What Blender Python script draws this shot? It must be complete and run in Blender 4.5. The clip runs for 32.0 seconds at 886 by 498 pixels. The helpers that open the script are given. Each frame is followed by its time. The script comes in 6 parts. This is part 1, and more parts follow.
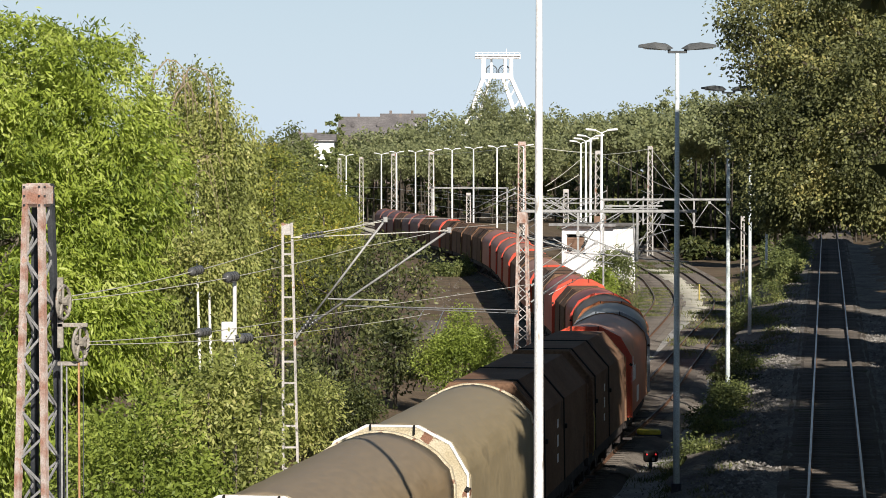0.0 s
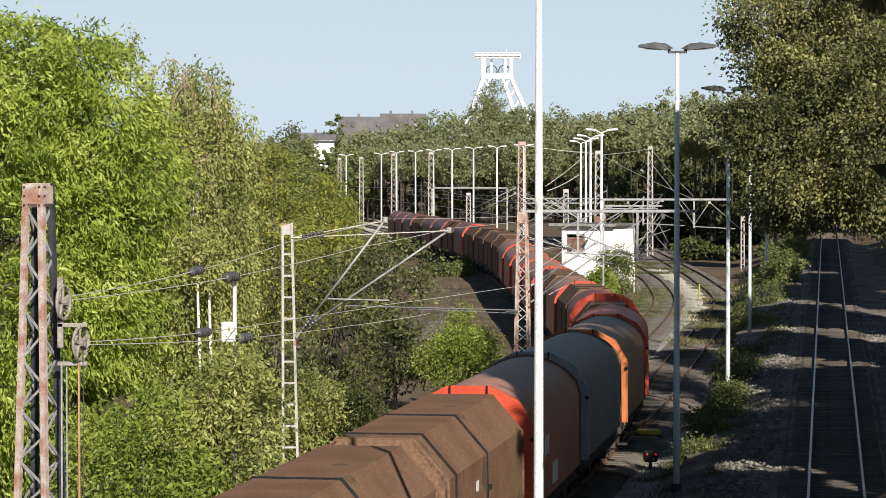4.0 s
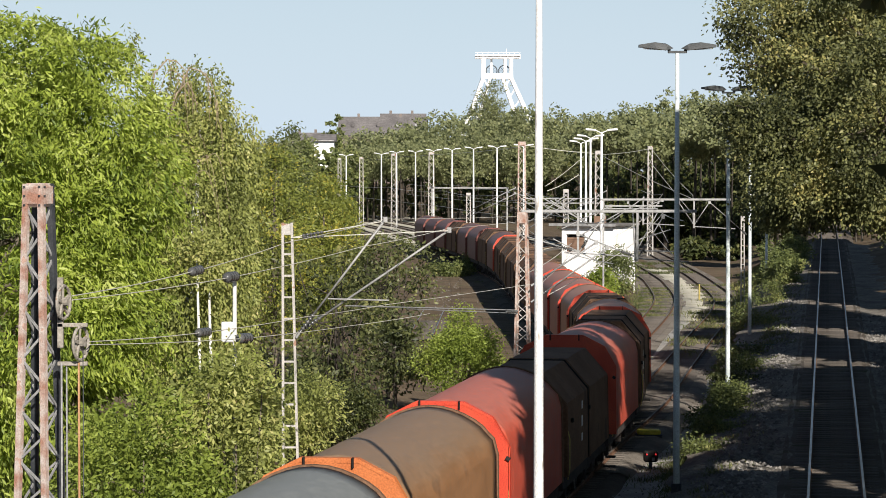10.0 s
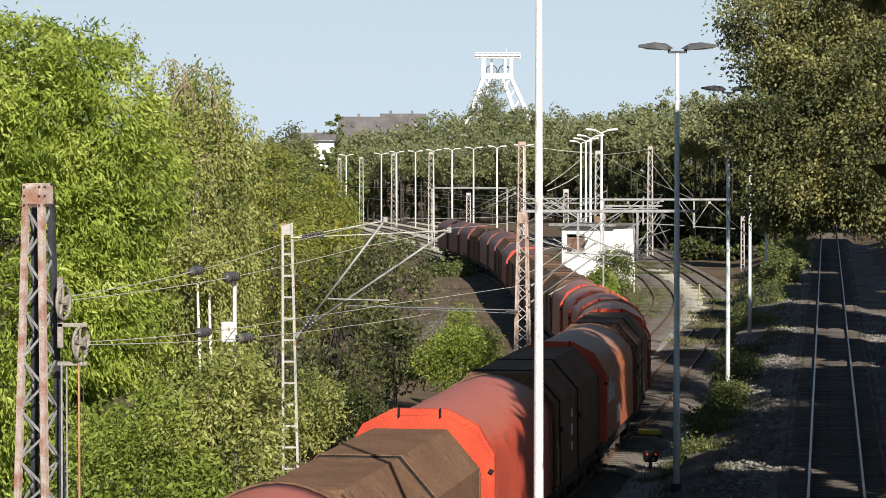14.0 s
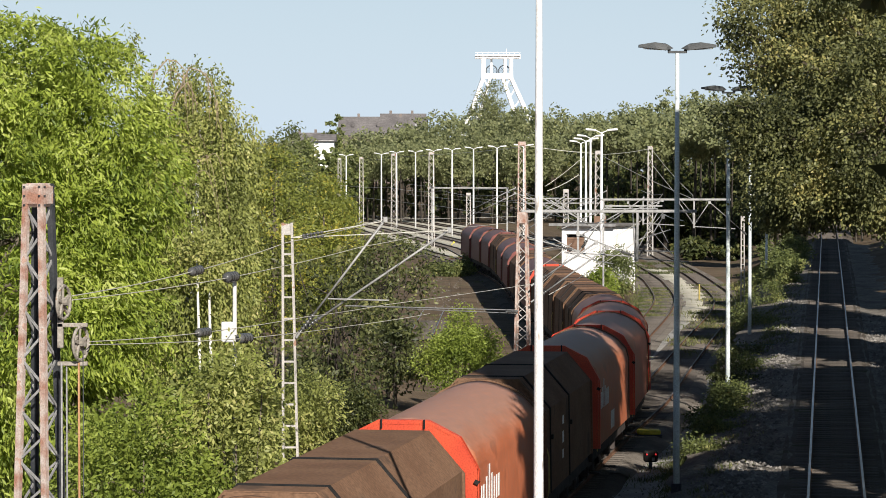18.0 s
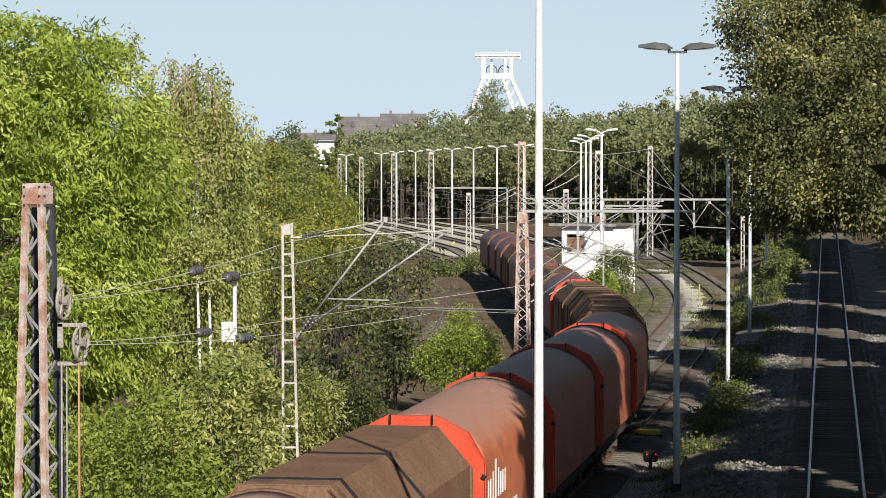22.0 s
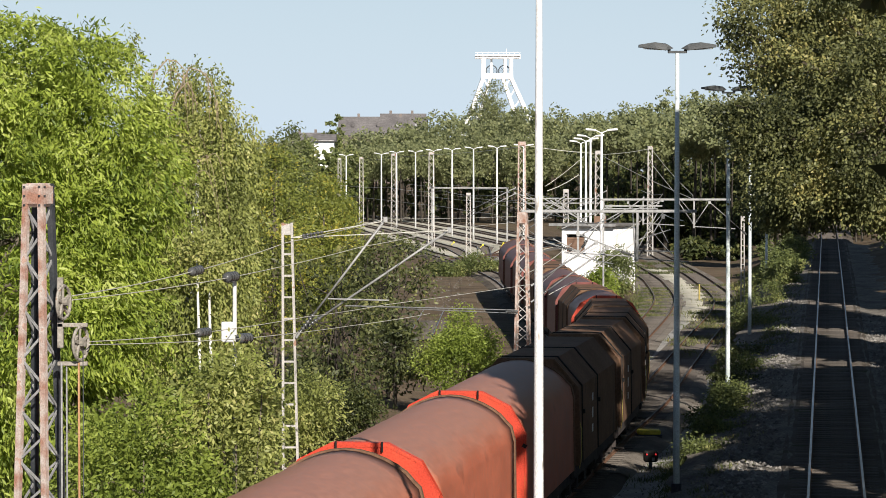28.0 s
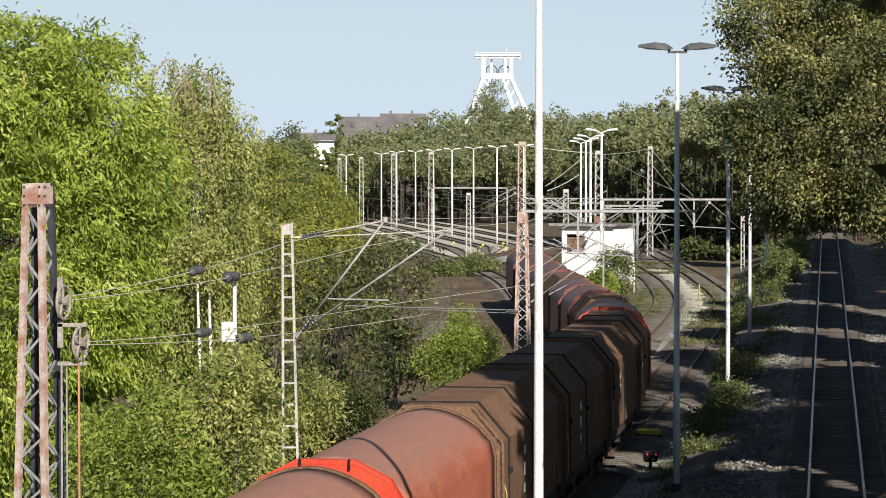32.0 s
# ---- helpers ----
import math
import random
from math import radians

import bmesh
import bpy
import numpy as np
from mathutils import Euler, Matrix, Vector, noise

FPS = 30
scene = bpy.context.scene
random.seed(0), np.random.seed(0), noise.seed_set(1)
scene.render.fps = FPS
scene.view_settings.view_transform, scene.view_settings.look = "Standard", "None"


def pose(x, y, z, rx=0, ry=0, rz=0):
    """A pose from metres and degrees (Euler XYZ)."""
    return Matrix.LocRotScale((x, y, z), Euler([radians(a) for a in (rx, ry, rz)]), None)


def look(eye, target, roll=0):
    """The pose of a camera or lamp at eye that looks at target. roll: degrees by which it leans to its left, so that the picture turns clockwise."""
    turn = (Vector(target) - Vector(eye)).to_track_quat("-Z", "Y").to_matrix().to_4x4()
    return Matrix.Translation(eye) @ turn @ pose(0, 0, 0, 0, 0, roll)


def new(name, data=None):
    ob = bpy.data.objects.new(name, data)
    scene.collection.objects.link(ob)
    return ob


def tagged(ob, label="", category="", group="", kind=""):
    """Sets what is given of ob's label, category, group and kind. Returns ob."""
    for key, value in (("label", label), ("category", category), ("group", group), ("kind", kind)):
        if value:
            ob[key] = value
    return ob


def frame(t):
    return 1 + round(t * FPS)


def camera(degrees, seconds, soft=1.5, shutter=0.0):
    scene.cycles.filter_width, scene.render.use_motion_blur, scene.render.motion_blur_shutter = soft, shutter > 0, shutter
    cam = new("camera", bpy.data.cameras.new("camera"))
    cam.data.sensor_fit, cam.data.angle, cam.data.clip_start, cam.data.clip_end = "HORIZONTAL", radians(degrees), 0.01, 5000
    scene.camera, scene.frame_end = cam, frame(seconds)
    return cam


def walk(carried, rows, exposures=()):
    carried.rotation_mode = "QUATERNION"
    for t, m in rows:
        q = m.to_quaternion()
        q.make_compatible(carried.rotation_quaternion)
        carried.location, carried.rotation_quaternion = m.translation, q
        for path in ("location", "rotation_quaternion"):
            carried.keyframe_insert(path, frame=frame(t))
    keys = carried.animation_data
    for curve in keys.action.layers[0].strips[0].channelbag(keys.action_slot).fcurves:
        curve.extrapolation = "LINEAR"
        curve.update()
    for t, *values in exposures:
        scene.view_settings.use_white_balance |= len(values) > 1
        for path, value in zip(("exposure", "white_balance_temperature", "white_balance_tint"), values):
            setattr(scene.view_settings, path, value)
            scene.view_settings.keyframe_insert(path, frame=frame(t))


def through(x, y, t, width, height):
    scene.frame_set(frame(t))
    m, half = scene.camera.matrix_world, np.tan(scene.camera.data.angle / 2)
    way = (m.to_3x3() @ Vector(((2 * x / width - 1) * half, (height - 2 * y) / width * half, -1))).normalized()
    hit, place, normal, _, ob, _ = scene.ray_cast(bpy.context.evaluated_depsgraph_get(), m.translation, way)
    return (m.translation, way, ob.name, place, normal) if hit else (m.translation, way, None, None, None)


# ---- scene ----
# ---------- camera, standing on a bridge over the yard ----------
EYE_Z = 9.5
cam = camera(18.63, 32.0, soft=0.85)
cam_pose = pose(0, 0, EYE_Z, 90 - 1.69, 0, 0)
walk(cam, [(0.0, cam_pose), (32.0, cam_pose)], exposures=[(0.0, 0.67, 6500, 10), (32.0, 0.67, 6500, 10)])

# ---------- daylight ----------
SUN_AZ, SUN_EL = radians(163.2), radians(29)
world = bpy.data.worlds.new("sky")
scene.world = world
world.use_nodes = True
wn = world.node_tree.nodes
sky = wn.new("ShaderNodeTexSky")
sky.sky_type = 'NISHITA'
sky.sun_disc = False
sky.sun_elevation, sky.sun_rotation = SUN_EL, SUN_AZ
sky.air_density, sky.dust_density, sky.ozone_density = 1.0, 0.1, 1.2
wn["Background"].inputs["Strength"].default_value = 0.039
# pale haze towards the horizon
air, lift, haze, blend = wn.new("ShaderNodeTexCoord"), wn.new("ShaderNodeSeparateXYZ"), wn.new("ShaderNodeMapRange"), wn.new("ShaderNodeMix")
world.node_tree.links.new(air.outputs["Generated"], lift.inputs[0])
world.node_tree.links.new(lift.outputs[2], haze.inputs[0])
haze.inputs[1].default_value, haze.inputs[2].default_value, haze.inputs[3].default_value, haze.inputs[4].default_value = 0.0, 0.24, 0.94, 0.0
blend.data_type = 'RGBA'
world.node_tree.links.new(haze.outputs[0], blend.inputs[0])
world.node_tree.links.new(sky.outputs[0], blend.inputs[6])
blend.inputs[7].default_value = (10.0, 12.3, 14.9, 1)
world.node_tree.links.new(blend.outputs[2], wn["Background"].inputs["Color"])
sun = new("sun", bpy.data.lights.new("sun", 'SUN'))
sun.data.energy, sun.data.angle, sun.data.color = 5.0, radians(0.55), (1.0, 0.93, 0.85)
sun_to = Vector((math.sin(SUN_AZ) * math.cos(SUN_EL), math.cos(SUN_AZ) * math.cos(SUN_EL), math.sin(SUN_EL)))
sun.matrix_basis = look(sun_to * 100, (0, 0, 0))


# ---------- materials ----------
def surface(name, c1, c2, scale=2.0, rough=0.8, metal=0.0, bump=0.3, fine=30.0, c3=None, c3_at=0.62, island=0.0,
            each=0.0, stretch=(1, 1, 1), grain_lo=0.72, grain_hi=1.22, top=None, top_from=0.35, bump_dist=0.02, coords="Object"):
    """Two tones blended by broad noise, a third in stains, fine grain as relief and gloss change."""
    m = bpy.data.materials.new(name)
    m.use_nodes = True
    n, l = m.node_tree.nodes, m.node_tree.links
    b = n["Principled BSDF"]
    b.inputs["Specular IOR Level"].default_value = 0.15 if rough >= 0.8 else 0.4
    tc, mp = n.new("ShaderNodeTexCoord"), n.new("ShaderNodeMapping")
    mp.inputs["Scale"].default_value = stretch
    l.new(tc.outputs[coords], mp.inputs["Vector"])
    big, small = n.new("ShaderNodeTexNoise"), n.new("ShaderNodeTexNoise")
    for t, s, d in ((big, scale, 5), (small, fine, 4)):
        t.inputs["Scale"].default_value, t.inputs["Detail"].default_value = s, d
        l.new(mp.outputs[0], t.inputs["Vector"])
    ramp = n.new("ShaderNodeValToRGB")
    ramp.color_ramp.elements[0].position, ramp.color_ramp.elements[1].position = 0.34, 0.62
    ramp.color_ramp.elements[0].color, ramp.color_ramp.elements[1].color = (*c1, 1), (*c2, 1)
    if c3:
        e = ramp.color_ramp.elements.new(c3_at + 0.06)
        e.color = (*c3, 1)
    l.new(big.outputs[0], ramp.inputs[0])
    colour = ramp.outputs[0]

    def mixed(kind, fac, a, bcol):
        mx = n.new("ShaderNodeMix")
        mx.data_type, mx.blend_type = 'RGBA', kind
        for sock, v in ((mx.inputs[0], fac), (mx.inputs[6], a), (mx.inputs[7], bcol)):
            if isinstance(v, (int, float)):
                sock.default_value = v
            elif isinstance(v, tuple):
                sock.default_value = (*v, 1)
            else:
                l.new(v, sock)
        return mx.outputs[2]

    if top:  # grime that has settled on faces that look up
        geo, sep, mr = n.new("ShaderNodeNewGeometry"), n.new("ShaderNodeSeparateXYZ"), n.new("ShaderNodeMapRange")
        l.new(geo.outputs["Normal"], sep.inputs[0])
        ad = n.new("ShaderNodeMath")
        ad.operation = 'MULTIPLY_ADD'
        l.new(big.outputs[0], ad.inputs[0])
        ad.inputs[1].default_value = 0.5
        l.new(sep.outputs[2], ad.inputs[2])
        l.new(ad.outputs[0], mr.inputs[0])
        mr.inputs[1].default_value, mr.inputs[2].default_value = top_from + 0.25, top_from + 0.8
        mr.inputs[4].default_value = 0.85
        colour = mixed('MIX', mr.outputs[0], colour, top)
    grain = n.new("ShaderNodeMapRange")
    l.new(small.outputs[0], grain.inputs[0])
    grain.inputs[1].default_value, grain.inputs[2].default_value = 0.3, 0.7
    grain.inputs[3].default_value, grain.inputs[4].default_value = grain_lo, grain_hi
    hsv = n.new("ShaderNodeHueSaturation")
    l.new(colour, hsv.inputs["Color"])
    value = grain.outputs[0]
    for amount, node, out in ((island, "ShaderNodeNewGeometry", "Random Per Island"), (each, "ShaderNodeObjectInfo", "Random")):
        if amount:
            src, mr = n.new(node), n.new("ShaderNodeMapRange")
            l.new(src.outputs[out], mr.inputs[0])
            mr.inputs[3].default_value, mr.inputs[4].default_value = 1 - amount, 1 + amount
            mul = n.new("ShaderNodeMath")
            mul.operation = 'MULTIPLY'
            l.new(value, mul.inputs[0]), l.new(mr.outputs[0], mul.inputs[1])
            value = mul.outputs[0]
    l.new(value, hsv.inputs["Value"])
    l.new(hsv.outputs[0], b.inputs["Base Color"])
    b.inputs["Metallic"].default_value = metal
    rr = n.new("ShaderNodeMapRange")
    l.new(small.outputs[0], rr.inputs[0])
    rr.inputs[3].default_value, rr.inputs[4].default_value = max(0.05, rough - 0.12), min(1, rough + 0.12)
    l.new(rr.outputs[0], b.inputs["Roughness"])
    if bump:
        bp = n.new("ShaderNodeBump")
        bp.inputs["Strength"].default_value, bp.inputs["Distance"].default_value = bump, bump_dist
        l.new(small.outputs[0], bp.inputs["Height"])
        l.new(bp.outputs[0], b.inputs["Normal"])
    return m


def leaf_material(name, dark, light, yellow, yellow_share=0.06, through=0.35):
    """Leaves: tone by leaf and by clump, some turning yellow, partly let through by light."""
    m = bpy.data.materials.new(name)
    m.use_nodes = True
    n, l = m.node_tree.nodes, m.node_tree.links
    b, out = n["Principled BSDF"], n["Material Output"]
    geo, tc, nz = n.new("ShaderNodeNewGeometry"), n.new("ShaderNodeTexCoord"), n.new("ShaderNodeTexNoise")
    nz.inputs["Scale"].default_value = 0.55
    l.new(tc.outputs["Object"], nz.inputs["Vector"])
    mix = n.new("ShaderNodeMath")
    mix.operation = 'MULTIPLY_ADD'
    l.new(geo.outputs["Random Per Island"], mix.inputs[0])
    mix.inputs[1].default_value = 0.55
    sub = n.new("ShaderNodeMath")
    sub.operation = 'MULTIPLY_ADD'
    l.new(nz.outputs[0], sub.inputs[0])
    sub.inputs[1].default_value, sub.inputs[2].default_value = 1.6, -0.58
    l.new(sub.outputs[0], mix.inputs[2])
    ramp = n.new("ShaderNodeValToRGB")
    e = ramp.color_ramp.elements
    e[0].position, e[0].color, e[1].position, e[1].color = 0.1, (*dark, 1), 0.7, (*light, 1)
    y = e.new(1.0 - yellow_share)
    y.color = (*yellow, 1)
    l.new(mix.outputs[0], ramp.inputs[0])
    l.new(ramp.outputs[0], b.inputs["Base Color"])
    b.inputs["Roughness"].default_value = 0.5
    b.inputs["Specular IOR Level"].default_value = 0.3
    tr, ms = n.new("ShaderNodeBsdfTranslucent"), n.new("ShaderNodeMixShader")
    l.new(ramp.outputs[0], tr.inputs["Color"])
    ms.inputs[0].default_value = through
    l.new(b.outputs[0], ms.inputs[1]), l.new(tr.outputs[0], ms.inputs[2]), l.new(ms.outputs[0], out.inputs[0])
    return m


M = dict(
    earth=surface("earth", (0.082, 0.059, 0.037), (0.145, 0.108, 0.07), 0.35, 0.95, bump=0.8, fine=9, c3=(0.055, 0.065, 0.025), bump_dist=0.05),
    ballast=surface("ballast", (0.075, 0.068, 0.06), (0.15, 0.135, 0.12), 0.6, 0.95, bump=1.0, fine=14, c3=(0.13, 0.10, 0.075), bump_dist=0.06),
    # darker and browner than the plain ballast
    dark_ballast=surface("dark_ballast", (0.068, 0.056, 0.044), (0.125, 0.105, 0.083), 0.6, 0.95, bump=1.0, fine=14, c3=(0.06, 0.06, 0.03), bump_dist=0.06),
    rusty_ballast=surface("rusty_ballast", (0.125, 0.108, 0.088), (0.215, 0.19, 0.158), 0.6, 0.95, bump=1.0, fine=14, c3=(0.17, 0.155, 0.135), bump_dist=0.06),
    pale_gravel=surface("pale_gravel", (0.27, 0.26, 0.235), (0.40, 0.385, 0.35), 0.9, 0.95, bump=1.0, fine=14, c3=(0.12, 0.14, 0.06), c3_at=0.6, bump_dist=0.05),
    gravel=surface("gravel", (0.105, 0.094, 0.079), (0.18, 0.163, 0.139), 0.5, 0.95, bump=1.0, fine=11, bump_dist=0.06, grain_lo=0.5, grain_hi=1.55, c3=(0.09, 0.085, 0.05)),
    pale=surface("pale_path", (0.40, 0.375, 0.29), (0.54, 0.51, 0.42), 0.7, 0.9, bump=0.4, fine=12, c3=(0.24, 0.25, 0.13)),
    rail=surface("rail_head", (0.26, 0.25, 0.24), (0.38, 0.37, 0.36), 1.0, 0.38, metal=0.9, bump=0.05),
    dull_rail=surface("dull_rail_head", (0.10, 0.085, 0.07), (0.17, 0.15, 0.13), 1.0, 0.6, metal=0.4, bump=0.1),
    rail_side=surface("rail_rust", (0.12, 0.065, 0.04), (0.17, 0.10, 0.065), 2.0, 0.8, metal=0.2, bump=0.2),
    sleeper=surface("sleeper", (0.07, 0.06, 0.05), (0.12, 0.105, 0.09), 3.0, 0.9, bump=0.5, each=0.3),
    rust_paint=surface("rusty_mast_paint", (0.29, 0.155, 0.11), (0.41, 0.275, 0.22), 3.5, 0.8, bump=0.35, fine=40, c3=(0.44, 0.39, 0.35), c3_at=0.55),
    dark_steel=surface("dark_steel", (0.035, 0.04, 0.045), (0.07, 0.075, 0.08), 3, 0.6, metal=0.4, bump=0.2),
    grey_paint=surface("grey_mast_paint", (0.31, 0.295, 0.27), (0.43, 0.41, 0.38), 2.0, 0.7, bump=0.25, c3=(0.27, 0.16, 0.11), c3_at=0.6),
    galv=surface("galvanised_steel", (0.22, 0.22, 0.215), (0.33, 0.33, 0.32), 2.5, 0.6, metal=0.2, bump=0.15),
    white_pole=surface("white_pole_paint", (0.74, 0.74, 0.73), (0.82, 0.82, 0.81), 1.3, 0.5, bump=0.1, c3=(0.55, 0.53, 0.49), c3_at=0.66),
    worn_white=surface("flaking_white_paint", (0.50, 0.49, 0.47), (0.66, 0.655, 0.64), 2.2, 0.55, bump=0.2, c3=(0.30, 0.27, 0.23), c3_at=0.64, stretch=(3, 3, 0.8)),
    # light grey steel; the teal cast of shaded poles is put into its tint
    cool_grey_pole=surface("cool_grey_pole_finish", (0.46, 0.52, 0.51), (0.58, 0.63, 0.62), 1.2, 0.5, bump=0.1, c3=(0.34, 0.38, 0.37)),
    lamp_head=surface("lamp_housing", (0.035, 0.04, 0.042), (0.055, 0.06, 0.062), 4, 0.5, bump=0.1),
    white_head=surface("white_lamp_housing", (0.72, 0.73, 0.73), (0.8, 0.8, 0.8), 3, 0.45, bump=0.05),
    glass=surface("frosted_lamp_glass", (0.55, 0.57, 0.57), (0.62, 0.63, 0.63), 3, 0.3, bump=0.0),
    porcelain=surface("dark_porcelain", (0.06, 0.062, 0.062), (0.095, 0.095, 0.093), 5, 0.25, bump=0.0),
    wire=surface("wire", (0.46, 0.45, 0.39), (0.58, 0.56, 0.50), 0.5, 0.55, metal=0.0, bump=0.0),
    old_steel=surface("old_cast_steel", (0.19, 0.17, 0.14), (0.30, 0.275, 0.235), 6, 0.7, bump=0.2, c3=(0.22, 0.12, 0.07)),
    green_rail=surface("green_railing_paint", (0.04, 0.07, 0.06), (0.06, 0.10, 0.085), 3, 0.6, bump=0.1),
    stone=surface("loose_stones", (0.115, 0.107, 0.095), (0.205, 0.193, 0.174), 0.8, 0.95, bump=0.2, island=0.45),
    copper_rod=surface("rusty_rod", (0.36, 0.19, 0.09), (0.46, 0.27, 0.14), 2, 0.6, metal=0.3, bump=0.1),
    plaster=surface("white_plaster", (0.74, 0.735, 0.71), (0.82, 0.815, 0.80), 0.8, 0.85, bump=0.2, fine=22, c3=(0.62, 0.60, 0.55), c3_at=0.64),
    roof_felt=surface("roof_felt", (0.10, 0.095, 0.09), (0.17, 0.16, 0.15), 1, 0.9, bump=0.3),
    shutter=surface("brown_shutter", (0.17, 0.10, 0.065), (0.24, 0.15, 0.10), 2, 0.7, bump=0.2),
    slate=surface("slate_roof", (0.10, 0.093, 0.092), (0.15, 0.14, 0.137), 0.15, 0.8, bump=0.3, fine=1.5),
    brick_far=surface("far_masonry", (0.14, 0.115, 0.10), (0.20, 0.17, 0.15), 0.2, 0.9, bump=0.1),
    tower_white=surface("white_tower_paint", (0.80, 0.80, 0.79), (0.84, 0.84, 0.83), 0.05, 0.6, bump=0.0),
    dark_bark=surface("dark_bark", (0.035, 0.03, 0.025), (0.06, 0.052, 0.042), 2, 0.95, bump=0.5, fine=8, stretch=(1, 1, 0.3)),
    bark=surface("bark", (0.08, 0.065, 0.05), (0.14, 0.12, 0.09), 3, 0.95, bump=0.8, fine=18, stretch=(1, 1, 0.3)),
    birch_bark=surface("birch_bark", (0.55, 0.54, 0.50), (0.68, 0.67, 0.63), 3, 0.8, bump=0.4, c3=(0.06, 0.055, 0.05), c3_at=0.58, stretch=(1, 1, 4)),
    twig=surface("dry_twigs", (0.22, 0.17, 0.11), (0.36, 0.29, 0.20), 4, 0.8, bump=0.0),
    under=surface("underframe", (0.035, 0.03, 0.028), (0.065, 0.055, 0.05), 2, 0.85, bump=0.3),
    wheel=surface("wheel_steel", (0.05, 0.045, 0.04), (0.09, 0.08, 0.075), 4, 0.6, metal=0.5, bump=0.1),
    rubber=surface("black_rubber", (0.012, 0.012, 0.012), (0.022, 0.021, 0.02), 3, 0.8, bump=0.1),
    letter=surface("white_lettering", (0.62, 0.60, 0.57), (0.75, 0.74, 0.71), 4, 0.6, bump=0.0),
    yellow=surface("yellow_paint", (0.62, 0.50, 0.04), (0.72, 0.60, 0.06), 3, 0.5, bump=0.1),
    worn_yellow=surface("worn_yellow_paint", (0.30, 0.23, 0.06), (0.42, 0.34, 0.10), 3, 0.6, bump=0.1),
    red_glow=None,
    grass=leaf_material("grass_blades", (0.05, 0.065, 0.022), (0.125, 0.145, 0.042), (0.25, 0.22, 0.09), 0.2, 0.3),
    verge_grass=leaf_material("verge_grass", (0.065, 0.085, 0.024), (0.165, 0.18, 0.055), (0.32, 0.29, 0.12), 0.22, 0.4),
    leaf_bright=leaf_material("bright_leaves", (0.115, 0.175, 0.028), (0.385, 0.465, 0.075), (0.52, 0.58, 0.17), 0.12, 0.45),
    leaf_birch=leaf_material("birch_leaves", (0.13, 0.155, 0.042), (0.385, 0.415, 0.125), (0.50, 0.48, 0.18), 0.16, 0.44),
    leaf_yellow=leaf_material("yellowing_leaves", (0.105, 0.13, 0.025), (0.28, 0.31, 0.065), (0.45, 0.39, 0.07), 0.20, 0.42),
    leaf_mid=leaf_material("woodland_leaves", (0.065, 0.085, 0.028), (0.175, 0.205, 0.065), (0.28, 0.28, 0.10), 0.1, 0.33),
    leaf_dark=leaf_material("dark_leaves", (0.05, 0.06, 0.026), (0.195, 0.205, 0.075), (0.34, 0.31, 0.11), 0.15, 0.33),
    # paler and flatter than the woodland leaves: distance haze put into the colour
    leaf_hazy=leaf_material("hazy_hillside_leaves", (0.18, 0.20, 0.10), (0.29, 0.315, 0.145), (0.36, 0.36, 0.18), 0.1, 0.5),
    # near-black green; in the woods it also puts shade into the colour
    leaf_elder_shade=leaf_material("bush_and_shade_leaves", (0.03, 0.04, 0.015), (0.085, 0.10, 0.03), (0.16, 0.15, 0.05), 0.08, 0.25),
    leaf_shrub=leaf_material("shrub_leaves", (0.035, 0.045, 0.018), (0.12, 0.135, 0.045), (0.24, 0.23, 0.08), 0.12, 0.3),
    leaf_lime=leaf_material("young_leaves", (0.13, 0.18, 0.03), (0.29, 0.355, 0.065), (0.38, 0.43, 0.10), 0.08, 0.44),
)


def glow(name, colour, strength):
    m = bpy.data.materials.new(name)
    m.use_nodes = True
    b = m.node_tree.nodes["Principled BSDF"]
    b.inputs["Base Color"].default_value = b.inputs["Emission Color"].default_value = (*colour, 1)
    b.inputs["Emission Strength"].default_value = strength
    return m


M["red_glow"] = glow("red_signal_light", (0.8, 0.04, 0.04), 0.5)


def tarp(name, side, top):
    return surface(name, tuple(v * 0.82 for v in side), side, 1.0, 0.54, bump=0.10, fine=7, top=top, top_from=0.3,
                   c3=tuple(v * 0.6 for v in side), c3_at=0.66, stretch=(1.0, 0.6, 0.8), grain_lo=0.88, grain_hi=1.12)


TARP = dict(
    beige=tarp("beige_tarpaulin", (0.25, 0.20, 0.115), (0.21, 0.17, 0.105)),
    olive=tarp("olive_tarpaulin", (0.22, 0.16, 0.09), (0.19, 0.15, 0.10)),
    orange=tarp("orange_tarpaulin", (0.44, 0.135, 0.06), (0.30, 0.17, 0.12)),
    grey=tarp("grey_tarpaulin", (0.15, 0.16, 0.16), (0.16, 0.17, 0.165)),
    bronze=tarp("bronze_tarpaulin", (0.26, 0.13, 0.055), (0.18, 0.125, 0.08)),
    red=tarp("red_tarpaulin", (0.48, 0.075, 0.04), (0.36, 0.12, 0.085)),
    rust=tarp("rust_tarpaulin", (0.40, 0.12, 0.065), (0.28, 0.145, 0.105)),
    maroon=tarp("maroon_tarpaulin", (0.17, 0.045, 0.04), (0.12, 0.07, 0.06)),
)
HEX = surface("brown_hood_paint", (0.135, 0.076, 0.046), (0.175, 0.103, 0.063), 0.8, 0.85, bump=0.12, fine=14, c3=(0.10, 0.065, 0.045))
